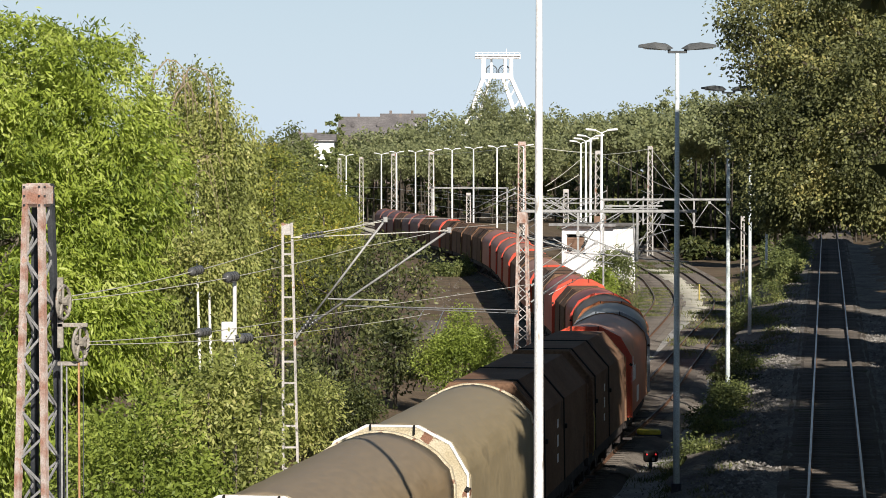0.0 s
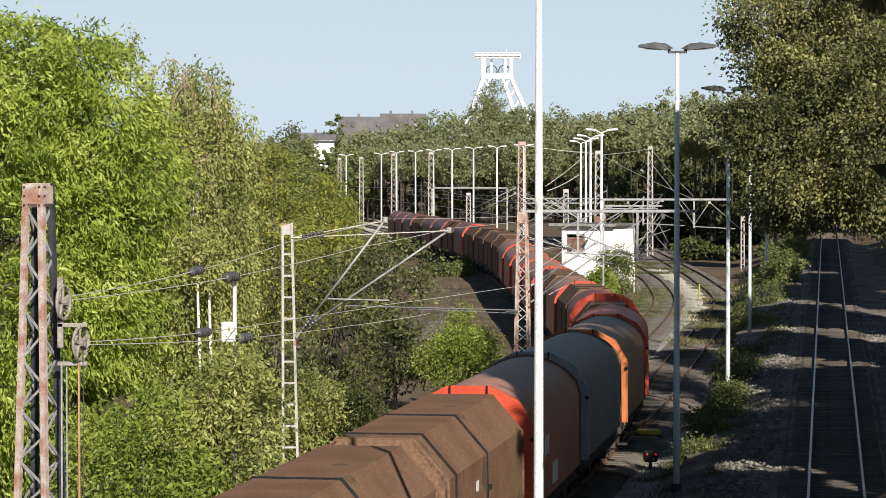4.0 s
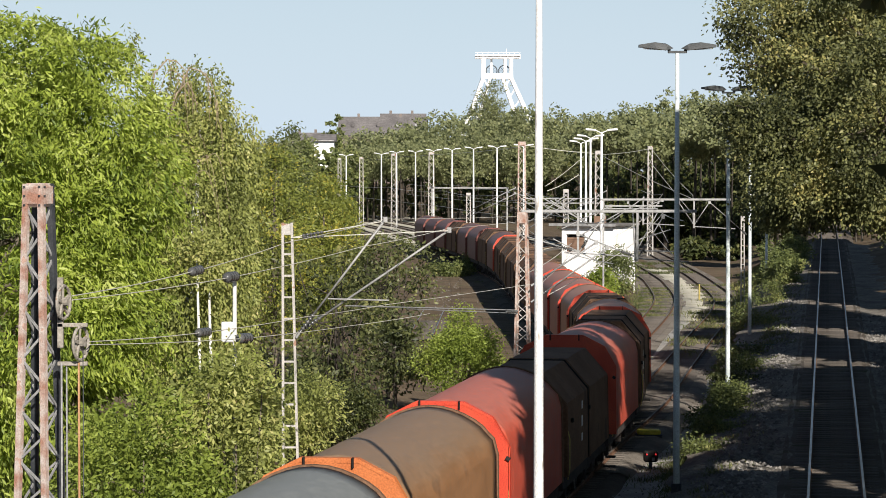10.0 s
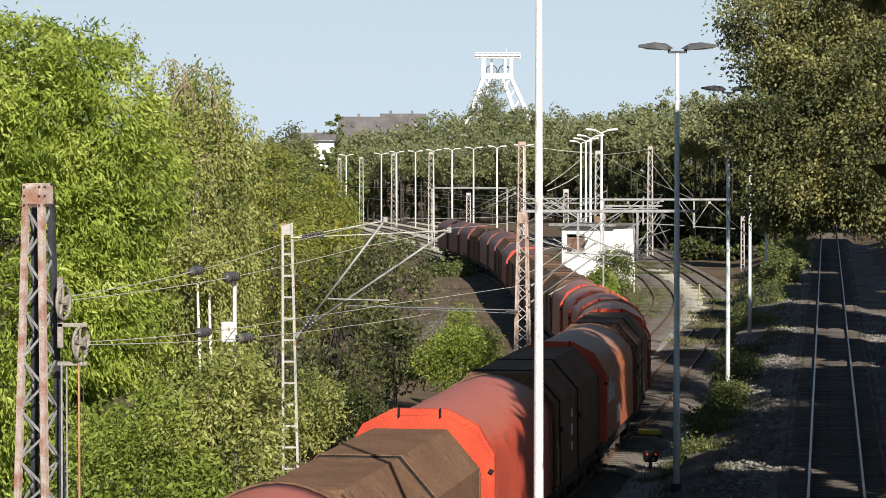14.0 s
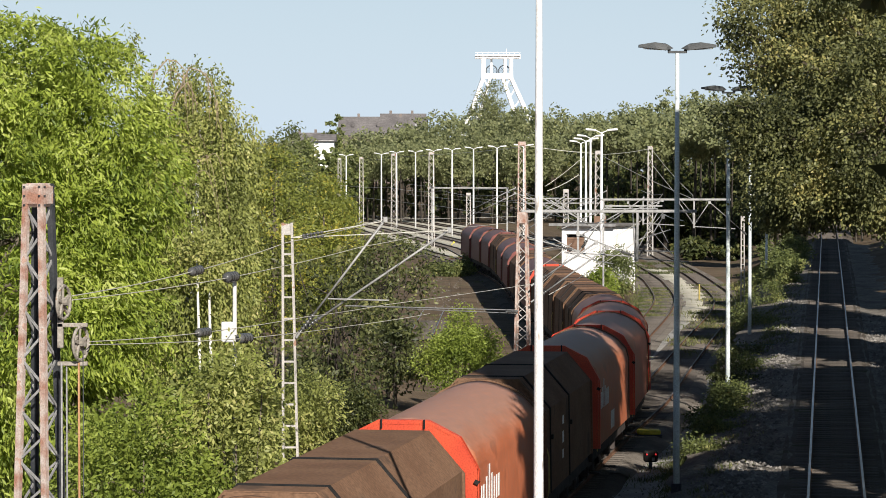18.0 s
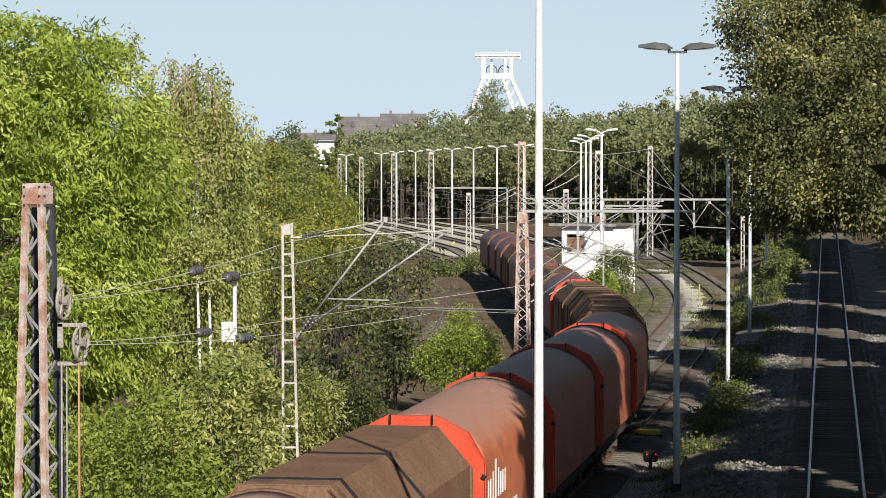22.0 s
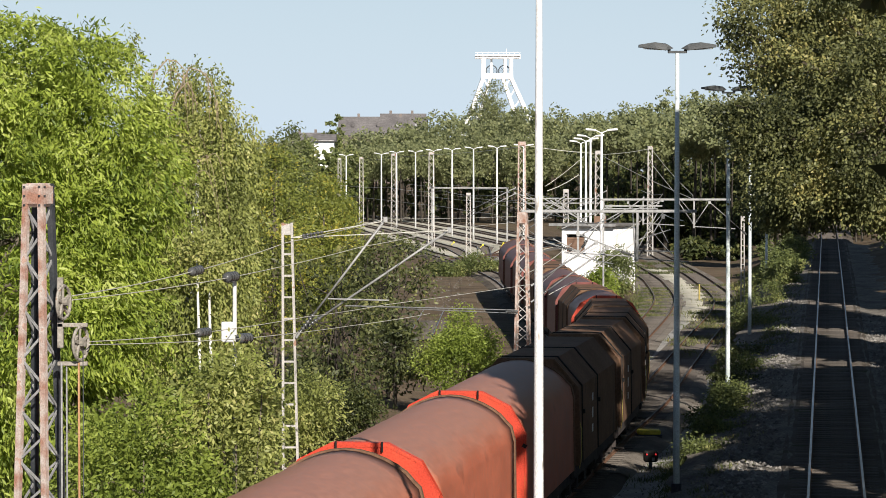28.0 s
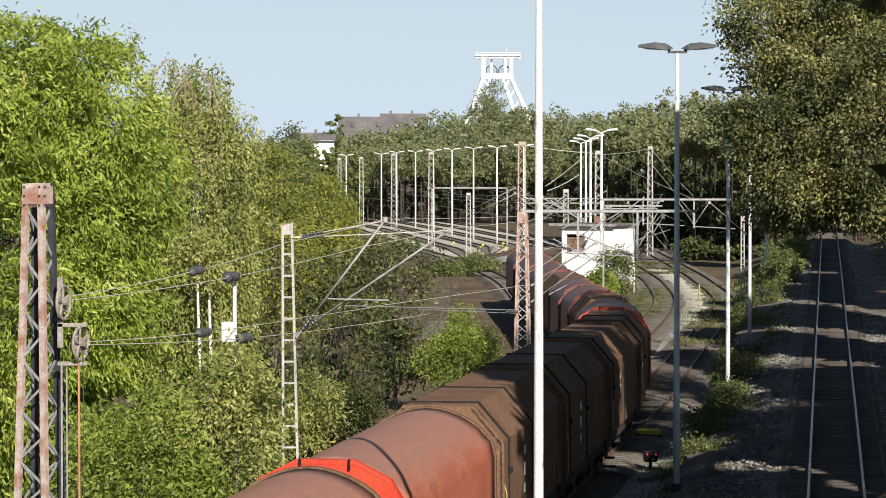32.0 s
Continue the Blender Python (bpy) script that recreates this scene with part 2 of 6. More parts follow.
RING = dict(
    orange=surface("orange_end_paint", (0.46, 0.05, 0.022), (0.54, 0.072, 0.028), 1.2, 0.5, bump=0.05, c3=(0.27, 0.05, 0.03), c3_at=0.64),
    red=surface("red_end_paint", (0.46, 0.042, 0.02), (0.53, 0.06, 0.026), 1.2, 0.5, bump=0.05, c3=(0.27, 0.045, 0.03), c3_at=0.64),
    cream=surface("cream_end_paint", (0.40, 0.34, 0.22), (0.52, 0.46, 0.33), 2.5, 0.6, bump=0.1, c3=(0.20, 0.10, 0.06), c3_at=0.58),
    blue=surface("bluegrey_end_paint", (0.20, 0.23, 0.26), (0.27, 0.305, 0.34), 1.5, 0.6, bump=0.05),
    copper=surface("faded_orange_end_paint", (0.40, 0.115, 0.032), (0.48, 0.15, 0.045), 1.5, 0.55, bump=0.05),
    dull=surface("dull_red_end_paint", (0.13, 0.036, 0.03), (0.19, 0.055, 0.044), 1.5, 0.6, bump=0.05),
    brown=HEX,
)


# ---------- small builders ----------
def mesh_of(name, verts, faces, mats, smooth=False, slots=None):
    me = bpy.data.meshes.new(name)
    me.from_pydata([tuple(v) for v in verts], [], faces)
    for m in (mats if isinstance(mats, (list, tuple)) else [mats]):
        me.materials.append(m)
    if slots is not None:
        me.polygons.foreach_set("material_index", slots)
    if smooth:
        me.polygons.foreach_set("use_smooth", [True] * len(me.polygons))
    me.update()
    return me


def part(name, bm, material, parent, label="", smooth=False):
    """Links a bmesh, or a ready mesh, as one mesh object under a thing or a part."""
    if isinstance(bm, bmesh.types.BMesh):
        me = bpy.data.meshes.new(name)
        bmesh.ops.recalc_face_normals(bm, faces=bm.faces)
        bm.to_mesh(me)
        bm.free()
        me.materials.append(material)
        if smooth:
            me.polygons.foreach_set("use_smooth", [True] * len(me.polygons))
    else:
        me = bm
    ob = new(name, me)
    ob.parent = parent
    return tagged(ob, label)


def thing(name, label, category, at=(0, 0, 0), rz=0, group="", kind=""):
    ob = new(name)
    ob.matrix_basis = pose(*at, 0, 0, rz)
    return tagged(ob, label, category, group, kind)


def add_box(bm, size, at, rot=None, bevel=0.0):
    r = bmesh.ops.create_cube(bm, size=1.0)
    m = Matrix.Translation(at) @ (rot or Matrix()) @ Matrix.Diagonal((*size, 1))
    bmesh.ops.transform(bm, matrix=m, verts=r["verts"])
    if bevel:
        edges = list({e for v in r["verts"] for e in v.link_edges})
        bmesh.ops.bevel(bm, geom=edges, offset=bevel, segments=1, affect='EDGES')


def box(size, at, rot=None, bevel=0.0):
    bm = bmesh.new()
    add_box(bm, size, at, rot, bevel)
    return bm


def add_bar(bm, a, b, w, h=None, turn=None):
    """A straight bar of section w x h from a to b; turn: an upright one's turn about its length."""
    a, b = Vector(a), Vector(b)
    d = b - a
    q = d.to_track_quat('Z', 'Y').to_matrix().to_4x4()
    if turn is not None:
        q = Vector((0, 0, 1)).rotation_difference(d).to_matrix().to_4x4() @ Matrix.Rotation(math.radians(turn), 4, 'Z')
    r = bmesh.ops.create_cube(bm, size=1.0)
    bmesh.ops.transform(bm, matrix=Matrix.Translation((a + b) / 2) @ q @ Matrix.Diagonal((w, h or w, d.length, 1)), verts=r["verts"])


def add_tube(bm, pts, radii, sides=8, cap=True):
    """A round tube through points, with a radius at each."""
    pts = [Vector(p) for p in pts]
    if isinstance(radii, (int, float)):
        radii = [radii] * len(pts)
    rings = []
    for i, p in enumerate(pts):
        d = (pts[min(i + 1, len(pts) - 1)] - pts[max(i - 1, 0)]).normalized()
        u = d.cross(Vector((0, 1, 0)) if abs(d.y) < 0.9 else Vector((1, 0, 0))).normalized()
        v = d.cross(u)
        rings.append([bm.verts.new(p + (u * math.cos(k * math.tau / sides) + v * math.sin(k * math.tau / sides)) * radii[i]) for k in range(sides)])
    for a, b in zip(rings, rings[1:]):
        for k in range(sides):
            bm.faces.new((a[k], a[(k + 1) % sides], b[(k + 1) % sides], b[k]))
    if cap:
        bm.faces.new(rings[0][::-1])
        bm.faces.new(rings[-1])


def tube(pts, radii, sides=8):
    bm = bmesh.new()
    add_tube(bm, pts, radii, sides)
    return bm


def add_sweep(bm, profile, y0, y1, closed=False):
    """A profile of (x, z) points pulled from y0 to y1."""
    a = [bm.verts.new((x, y0, z)) for x, z in profile]
    b = [bm.verts.new((x, y1, z)) for x, z in profile]
    n = len(profile)
    for k in range(n if closed else n - 1):
        j = (k + 1) % n
        bm.faces.new((a[k], a[j], b[j], b[k]))
    return a, b


def hang(a, b, sag, n=10):
    """Points of a wire that hangs between two points."""
    a, b = Vector(a), Vector(b)
    return [a.lerp(b, i / n) - Vector((0, 0, 4 * sag * (i / n) * (1 - i / n))) for i in range(n + 1)]


# ---------- the lie of the land and the tracks ----------
def smooth_line(knots, step=0.5, width=5.0):
    ks = np.array(knots, float)
    d = np.arange(ks[0, 0], ks[-1, 0] + step, step)
    x = np.interp(d, ks[:, 0], ks[:, 1])
    n = int(2.4 * width / step)
    k = np.exp(-0.5 * (np.arange(-n, n + 1) * step / width) ** 2)
    k /= k.sum()
    return d, np.convolve(np.pad(x, n, mode='reflect', reflect_type='odd'), k, 'valid')


# the curved line that the train comes along: distance ahead and offset to the right
MAIN_D, MAIN_X = smooth_line([(-60, -19.5), (0, -10.2), (30, -5.2), (45, -2.65), (56.4, -0.72), (66.5, 0.93), (76, 2.45), (83.4, 3.68), (92.6, 5.1), (103, 6.4), (117, 7.3), (135, 7.72), (150, 7.7), (163, 7.5), (177, 7.1), (190, 6.6), (205, 6.2), (220, 6.0), (235, 5.6),
                              (250, 4.8), (275, 3.0), (301, 0.5), (327, -2.3), (347, -4.3), (386, -8.0), (460, -15.6), (600, -33)])
MAIN_S = np.concatenate([[0], np.cumsum(np.hypot(np.diff(MAIN_D), np.diff(MAIN_X)))])
MAIN_S -= np.interp(0, MAIN_D, MAIN_S)
# it dips gently beyond the near masts
DIP_D, DIP_Z = smooth_line([(-60, 0), (60, 0), (85, 0), (106, -0.25), (125, -0.6), (145, -0.95), (163, -1.1), (178, -0.95), (202, -0.6), (235, -0.28), (300, -0.28), (390, -0.45), (600, -0.5)], width=8.0)


def dip(y):
    return float(np.interp(y, DIP_D, DIP_Z))


def on_main(s):
    d = float(np.interp(s, MAIN_S, MAIN_D))
    return Vector((float(np.interp(d, MAIN_D, MAIN_X)), d, dip(d)))


def right_line(y):
    """The straight single line on the bank: offset and height of its rails."""
    return 10.24 + (y - 70) * 0.1420, float(np.interp(y, [0, 40, 70, 82, 100, 129, 175, 266, 330], [0.6, 0.62, 0.68, 0.88, 1.13, 1.42, 2.15, 3.1, 3.5]))


def ground_z(x, y):
    xm = float(np.interp(min(y, 560), MAIN_D, MAIN_X))
    xr, zr = right_line(min(y, 330))
    foot = xr - 6.2 if y < 120 else xr - 6.2 - (y - 120) * 0.02
    low = dip(y) if y < 590 else -0.5
    if y < 330:  # the ground right of the dip stays up
        k = min(1.0, max(0.0, (x - xm - 2.6) / 2.6))
        low *= 1 - k * k * (3 - 2 * k) * min(1.0, (330 - y) / 40)
    z = -0.32 + low
    if x > foot:
        k = min(1.0, (x - foot) / (xr - 2.2 - foot))
        z += (zr + 0.02) * k * k * (3 - 2 * k)
        if y > 240:
            z *= max(0.0, 1 - (y - 240) / 90)
        if x > xr + 3:
            z += min(2.2, (x - xr - 3) * 0.25)
    left = xm - 4.5
    if x < left and y < 170:
        k = min(1.0, (left - x) / 9.0)
        z += 1.3 * k * max(0.0, min(1.0, (170 - y) / 60))
    if y > 560:
        z += (y - 560) * 0.006 if y < 1200 else 3.84
    return z


def build_ground():
    xs = list(np.concatenate([np.arange(-3000, -120, 240), np.arange(-120, -30, 10), np.arange(-30, 45, 1.0), np.arange(45, 140, 8), np.arange(140, 3001, 240)]))
    ys = list(np.concatenate([np.arange(-400, -20, 60), np.arange(-20, 30, 5), np.arange(30, 260, 2.0), np.arange(260, 620, 10), np.arange(620, 1300, 60), np.arange(1300, 4600, 300)]))
    v = [(x, y, ground_z(x, y) + (0.03 * noise.noise((x * 0.35, y * 0.2, 0)) if abs(x) < 60 and y < 400 else 0)) for y in ys for x in xs]
    nx = len(xs)
    f = [(j * nx + i, j * nx + i + 1, (j + 1) * nx + i + 1, (j + 1) * nx + i) for j in range(len(ys) - 1) for i in range(nx - 1)]
    tagged(new("ground", mesh_of("ground", v, f, M["earth"], smooth=True)), "bare brown earth with thin weeds", "ground", kind="structure")


def ribbon(name, line, half, z, mat, label, category, skirt=0.25, kind="structure", lip=0.7):
    """A raised bed along a line of (x, y, z): flat top, sloping sides."""
    v, f = [], []
    for i, p in enumerate(line):
        a, b = Vector(line[max(i - 1, 0)]), Vector(line[min(i + 1, len(line) - 1)])
        d = (b - a).normalized()
        r = Vector((d.y, -d.x, 0)).normalized()
        p = Vector(p)
        for o, h in ((-half - lip, z - skirt), (-half, z), (half, z), (half + lip, z - skirt)):
            q = p + r * o
            v.append((q.x, q.y, p.z + h + 0.02 * noise.noise((q.x * 2, q.y * 2, o))))
        if i:
            k = 4 * i
            f += [(k - 4 + j, k - 3 + j, k + 1 + j, k + j) for j in range(3)]
    return tagged(new(name, mesh_of(name, v, f, mat, smooth=True)), label, category, kind=kind)


RAIL_P = [(-0.06, 0.0), (-0.06, 0.02), (-0.015, 0.035), (-0.015, 0.12), (-0.035, 0.125), (-0.035, 0.155), (0.035, 0.155), (0.035, 0.125), (0.015, 0.12), (0.015, 0.035), (0.06, 0.02), (0.06, 0.0)]


def rail_mesh(line, off, top_z, head="rail"):
    v, f, slot = [], [], []
    n = len(RAIL_P)
    for i, p in enumerate(line):
        a, b = Vector(line[max(i - 1, 0)]), Vector(line[min(i + 1, len(line) - 1)])
        d = (b - a).normalized()
        r = Vector((d.y, -d.x, 0)).normalized()
        c = Vector(p) + r * off
        for x, z in RAIL_P:
            q = c + r * x
            v.append((q.x, q.y, c.z + top_z - 0.155 + z))
        if i:
            k = n * i
            for j in range(n):
                m = (j + 1) % n
                f.append((k - n + j, k - n + m, k + m, k + j))
                slot.append(0 if j == 5 else 1)
    return mesh_of("rail", v, f, [M[head], M["rail_side"]], slots=slot)


SLEEPER = None


def sleeper_mesh():
    global SLEEPER
    if SLEEPER is None:
        bm = box((2.5, 0.26, 0.16), (0, 0, 0), bevel=0.02)
        SLEEPER = bpy.data.meshes.new("sleeper")
        bm.to_mesh(SLEEPER)
        bm.free()
        SLEEPER.materials.append(M["sleeper"])
    return SLEEPER


def track(name, line, label, rail_z=0.0, single=300, spacing=0.62, bed=True, ties=True, tie_from=0.0, stone="ballast", head="rail"):
    """A railway line: ballast bed, two rails and its sleepers. rail_z: height of the rail heads over the line."""
    t = thing(name, label, "railway track", kind="structure")
    if bed:
        ribbon("ballast_bed", line, 1.55, rail_z - 0.16, M[stone], "grey-brown crushed stone ballast bed", "ballast", skirt=0.3)
    for off in (-0.7525, 0.7525):
        part("rail", rail_mesh(line, off, rail_z, head), None, t)
    if not ties:
        return t
    pts = [Vector(p) for p in line]
    acc, nxt, made = 0.0, tie_from, 0
    rest_v, rest_f = [], []
    for a, b in zip(pts, pts[1:]):
        seg = (b - a).length
        while nxt < acc + seg:
            p = a.lerp(b, (nxt - acc) / seg)
            d = (b - a)
            yaw = math.atan2(-d.x, d.y)
            m = Matrix.Translation((p.x, p.y, p.z + rail_z - 0.225)) @ Matrix.Rotation(yaw + random.uniform(-0.015, 0.015), 4, 'Z')
            if made < single:
                o = new("sleeper", sleeper_mesh())
                o.parent = t
                o.matrix_basis = m
            else:
                k = len(rest_v)
                rest_v += [m @ v.co for v in sleeper_mesh().vertices]
                rest_f += [tuple(k + i for i in pl.vertices) for pl in sleeper_mesh().polygons]
            made += 1
            nxt += spacing
        acc += seg
    if rest_f:
        o = part("sleepers", mesh_of("sleepers", rest_v, rest_f, M["sleeper"]), None, t)
        tagged(o, kind="stuff")
    return t


def line_of(knots, width=5.0, z=0.0, step=2.0):
    d, x = smooth_line(knots, 0.5, width)
    k = int(step / 0.5)
    return [(float(a), float(b), z) for a, b in zip(x[::k], d[::k])]


def offset_line(off, d0, d1, z=0.0, step=3.0, pinch=None):
    out = []
    for d in np.arange(d0, d1, step):
        o = off if pinch is None else off * min(1.0, max(0.0, (d - pinch[0]) / pinch[1]) ** 0.8)
        x = float(np.interp(d, MAIN_D, MAIN_X))
        dx = float(np.interp(d + 1, MAIN_D, MAIN_X)) - x
        n = math.hypot(1, dx)
        out.append((x + o / n, d - o * dx / n, z + dip(d)))
    return out


def bank_gravel(side, near, far, label):
    """The gravel shoulder beside the straight line, lying on the bank; near, far: its reach from the middle of the line."""
    v, f, n = [], [], 7
    ys = np.arange(30, 250, 1.5)
    for i, y in enumerate(ys):
        xr, zr = right_line(y)
        inner, edge = near + 0.2 * noise.noise((y * 0.6, side * 5.0, 2)), far + 0.8 * noise.noise((y * 0.25, side * 3.0, 0))
        for k in range(n):
            out = inner + (edge - inner) * k / (n - 1)
            x = xr + side * out
            v.append((x, y, max(ground_z(x, y) + 0.045, zr - 0.13 - (out - 1.3) * 0.16) + 0.03 * noise.noise((x * 2.5, y * 1.5, 1)) - (0.07 if k == n - 1 else 0)))
        if i:
            f += [(n * i - n + k, n * i - n + k + 1, n * i + k + 1, n * i + k) for k in range(n - 1)]
    tagged(new("gravel_shoulder", mesh_of("gravel_shoulder", v, f, M["gravel"], smooth=True)), label, "gravel", kind="structure")


def ground_patch(name, label, mat, knots, half, lift=0.035):
    """Loose stuff spread over the ground along a line of (distance ahead, offset)."""
    d, x = smooth_line(knots, 0.5, 4)
    v, f, n = [], [], 6
    for i, (y, c) in enumerate(zip(d[::3], x[::3])):
        for k in range(n):
            e = half * (1 + 0.3 * noise.noise((y * 0.3, k // 3 * 7.0, half)))
            q = c + e * (2 * k / (n - 1) - 1)
            v.append((q, y, ground_z(q, y) + lift + 0.02 * noise.noise((q * 3, y * 2, 4)) - (0.06 if k in (0, n - 1) else 0)))
        if i:
            f += [(n * i - n + k, n * i - n + k + 1, n * i + k + 1, n * i + k) for k in range(n - 1)]
    tagged(new(name, mesh_of(name, v, f, M[mat], smooth=True)), label, "gravel", kind="structure")


def build_tracks():
    ground_patch("gravel_strip", "grey gravel strip between the train line and the bank", "pale_gravel", [(58, 3.1), (66, 4.2), (80, 6.1), (95, 8.1), (104, 9.5), (113, 11.1), (128, 13.3)], 1.5)
    bank_gravel(-1, 1.4, 4.9, "grey gravel shoulder on the bank beside the straight line")
    bank_gravel(1, 1.4, 3.6, "grey gravel shoulder below the bank trees")
    track("track_main", [tuple(on_main(s)) for s in np.arange(20, 600, 2.0)], "railway line curving through the yard", single=0, stone="dark_ballast")
    track("track_right", [(right_line(y)[0], y, right_line(y)[1]) for y in np.arange(28, 332, 3.0)], "straight single line with worn shiny rails", single=300, tie_from=25, stone="dark_ballast")
    track("track_curve_outer", line_of([(86, 4.1), (95, 5.6), (104, 7.3), (113.5, 8.9), (126, 10.6), (134, 11.8), (146.5, 13.6), (171, 17.3), (182, 18.9), (193, 20.2), (202, 21.0), (211, 21.5),
                                        (245, 22.8), (303, 24), (360, 25)], 4), "rusty siding curving away", single=220, stone="rusty_ballast", head="dull_rail")
    track("track_curve_inner", line_of([(140, 9.2), (152, 10.7), (163, 12.2), (176, 13.9), (189, 15.4), (199, 16.4), (209, 17.0), (233, 18.1), (254, 18.4), (300, 19.0)], 4), "rusty siding beside a pale path", single=200, stone="rusty_ballast", head="dull_rail")
    ground_patch("yard_gravel", "pale gravel with thin grass over the far yard", "pale_gravel", [(286, 5.2), (300, 5), (330, 3), (386, 0), (430, -4), (470, -8)], 6.0)
    for k in range(1, 6):
        track("track_yard", offset_line(4.7 * k, 275, 590, step=4.0, pinch=(262 + 7 * k, 70)), "yard track among pale gravel strips", single=0)
        ribbon("service_path", offset_line(4.7 * k - 2.35, 300 + 7 * k, 590, step=5.0, pinch=(255 + 7 * k, 70)), 0.95, -0.13, M["pale"],
               "pale gravel walkway between yard tracks", "path", skirt=0.2, lip=0.15)
    track("track_siding", line_of([(170, -1.4), (200, -0.7), (235, 0.1), (270, -0.6), (300, -3.0)], 6, z=-0.95), "short siding in bare brown earth", single=60, stone="dark_ballast")
    ribbon("gravel_strip", line_of([(130, 9.9), (140, 11.1), (152, 12.7), (163, 14.4), (176, 16.2)], 4), 0.75, -0.2, M["pale_gravel"], "pale loose gravel between the curving sidings", "gravel", skirt=0.2, lip=0.25)
    ribbon("service_path", line_of([(172, 16.0), (186, 17.4), (200, 18.8), (216, 19.6), (240, 20.3), (262, 20.6)], 5), 0.9, -0.16, M["pale"], "pale concrete path between sidings", "path", lip=0.15)


# ---------- lattice masts, lamps, overhead line ----------
def lattice_mast(name, label, at, height, base_w, top_w, mat, rz=0, bays=10, leg=0.09, head=0.45, shade_back=False, lace=None, turn=0.0, group="lattice masts"):
    """Four tapering angle legs laced with diagonals, a plated head."""
    t = thing(name, label, "mast", at, rz, group)
    spin = Matrix.Rotation(math.radians(turn), 4, 'Z')
    def corner(i, z):
        w = base_w + (top_w - base_w) * z / height
        return spin @ Vector(((-0.5, 0.5, 0.5, -0.5)[i] * w, (-0.5, -0.5, 0.5, 0.5)[i] * w, z))
    def block(size, at_):
        bm = box(size, at_, bevel=min(size) * 0.15)
        bmesh.ops.transform(bm, matrix=spin, verts=bm.verts)
        return bm
    for i in range(4):
        bm = bmesh.new()
        add_bar(bm, corner(i, 0), corner(i, height), leg, leg, turn)
        # back legs get dark steel to stand for the shade on them
        part("leg", bm, M["dark_steel"] if shade_back and i in (2, 3) else mat, t)
    for s in range(4):
        a, b = s, (s + 1) % 4
        z0 = 0.15
        span = (height - head - 0.15) / bays
        for k in range(bays):
            lo, hi = z0 + k * span, z0 + (k + 1) * span
            p, q = (a, b) if k % 2 == s % 2 else (b, a)
            bm = bmesh.new()
            add_bar(bm, corner(p, lo), corner(q, hi), leg * 0.2, leg * 0.42)
            part("lacing", bm, lace or mat, t)
    w = top_w + leg
    part("head_plate", block((w + 0.02, w + 0.02, head), (0, 0, height - head / 2 + 0.01)), mat, t)
    for x in (-0.38, 0.38) if shade_back else ():
        for z in (0.12, 0.5, 0.88):
            part("bolt", block((0.03, 0.03, 0.03), (x * w, -w / 2 - 0.02, height - head + z * head)), M["dark_steel"], t)
            part("bolt", block((0.03, 0.03, 0.03), (w / 2 + 0.02, x * w, height - head + z * head)), M["dark_steel"], t)
    part("footing", box((base_w * 1.5, base_w * 1.5, 0.5), (0, 0, -0.25), bevel=0.04), M["pale"], t)
    return t


def ladder_mast(name, label, at, height, w0, w1, mat, rz=0, rungs=12, group="lattice masts"):
    """Two channel legs joined by short battens."""
    t = thing(name, label, "mast", at, rz, group)
    for sx in (-1, 1):
        bm = bmesh.new()
        lean = (w0 - w1) / 2  # one leg stands upright, the other leans to it
        add_bar(bm, (sx * w0 / 2, 0, 0), (sx * w1 / 2 - lean, 0, height), 0.075, 0.12, 0)
        part("leg", bm, mat, t)
    for k in range(rungs):
        z = 0.5 + (height - 0.8) * k / (rungs - 1)
        w = w0 + (w1 - w0) * z / height
        part("batten", box((w, 0.10, 0.055), (-(w0 - w) / 2, 0, z)), mat, t)
    part("head_plate", box((w1, 0.08, 0.34), (-(w0 - w1) / 2, 0, height - 0.2), bevel=0.01), mat, t)
    part("footing", box((w0 * 2, w0 * 1.6, 0.5), (0, 0, -0.25), bevel=0.04), M["pale"], t)
    return t


def lamp_head_mesh(bm, sx, big):
    """A flat tapered luminaire that rises outward."""
    L, w = (1.0, 0.34) if big else (0.75, 0.24)
    prof = [(0.0, 0.0), (0.16, 0.10), (0.22, 0.13), (L * 0.55, 0.17), (L, 0.10), (L, 0.03), (L * 0.5, -0.02), (0.2, -0.06)]
    rings = []
    for y in (-w / 2, w / 2):
        rings.append([bm.verts.new((sx * (0.12 + x), y * (0.55 + 0.45 * min(1, x / 0.3)), z)) for x, z in prof])
    n = len(prof)
    for k in range(n):
        bm.faces.new((rings[0][k], rings[0][(k + 1) % n], rings[1][(k + 1) % n], rings[1][k]))
    bm.faces.new(rings[0])
    bm.faces.new(rings[1][::-1])


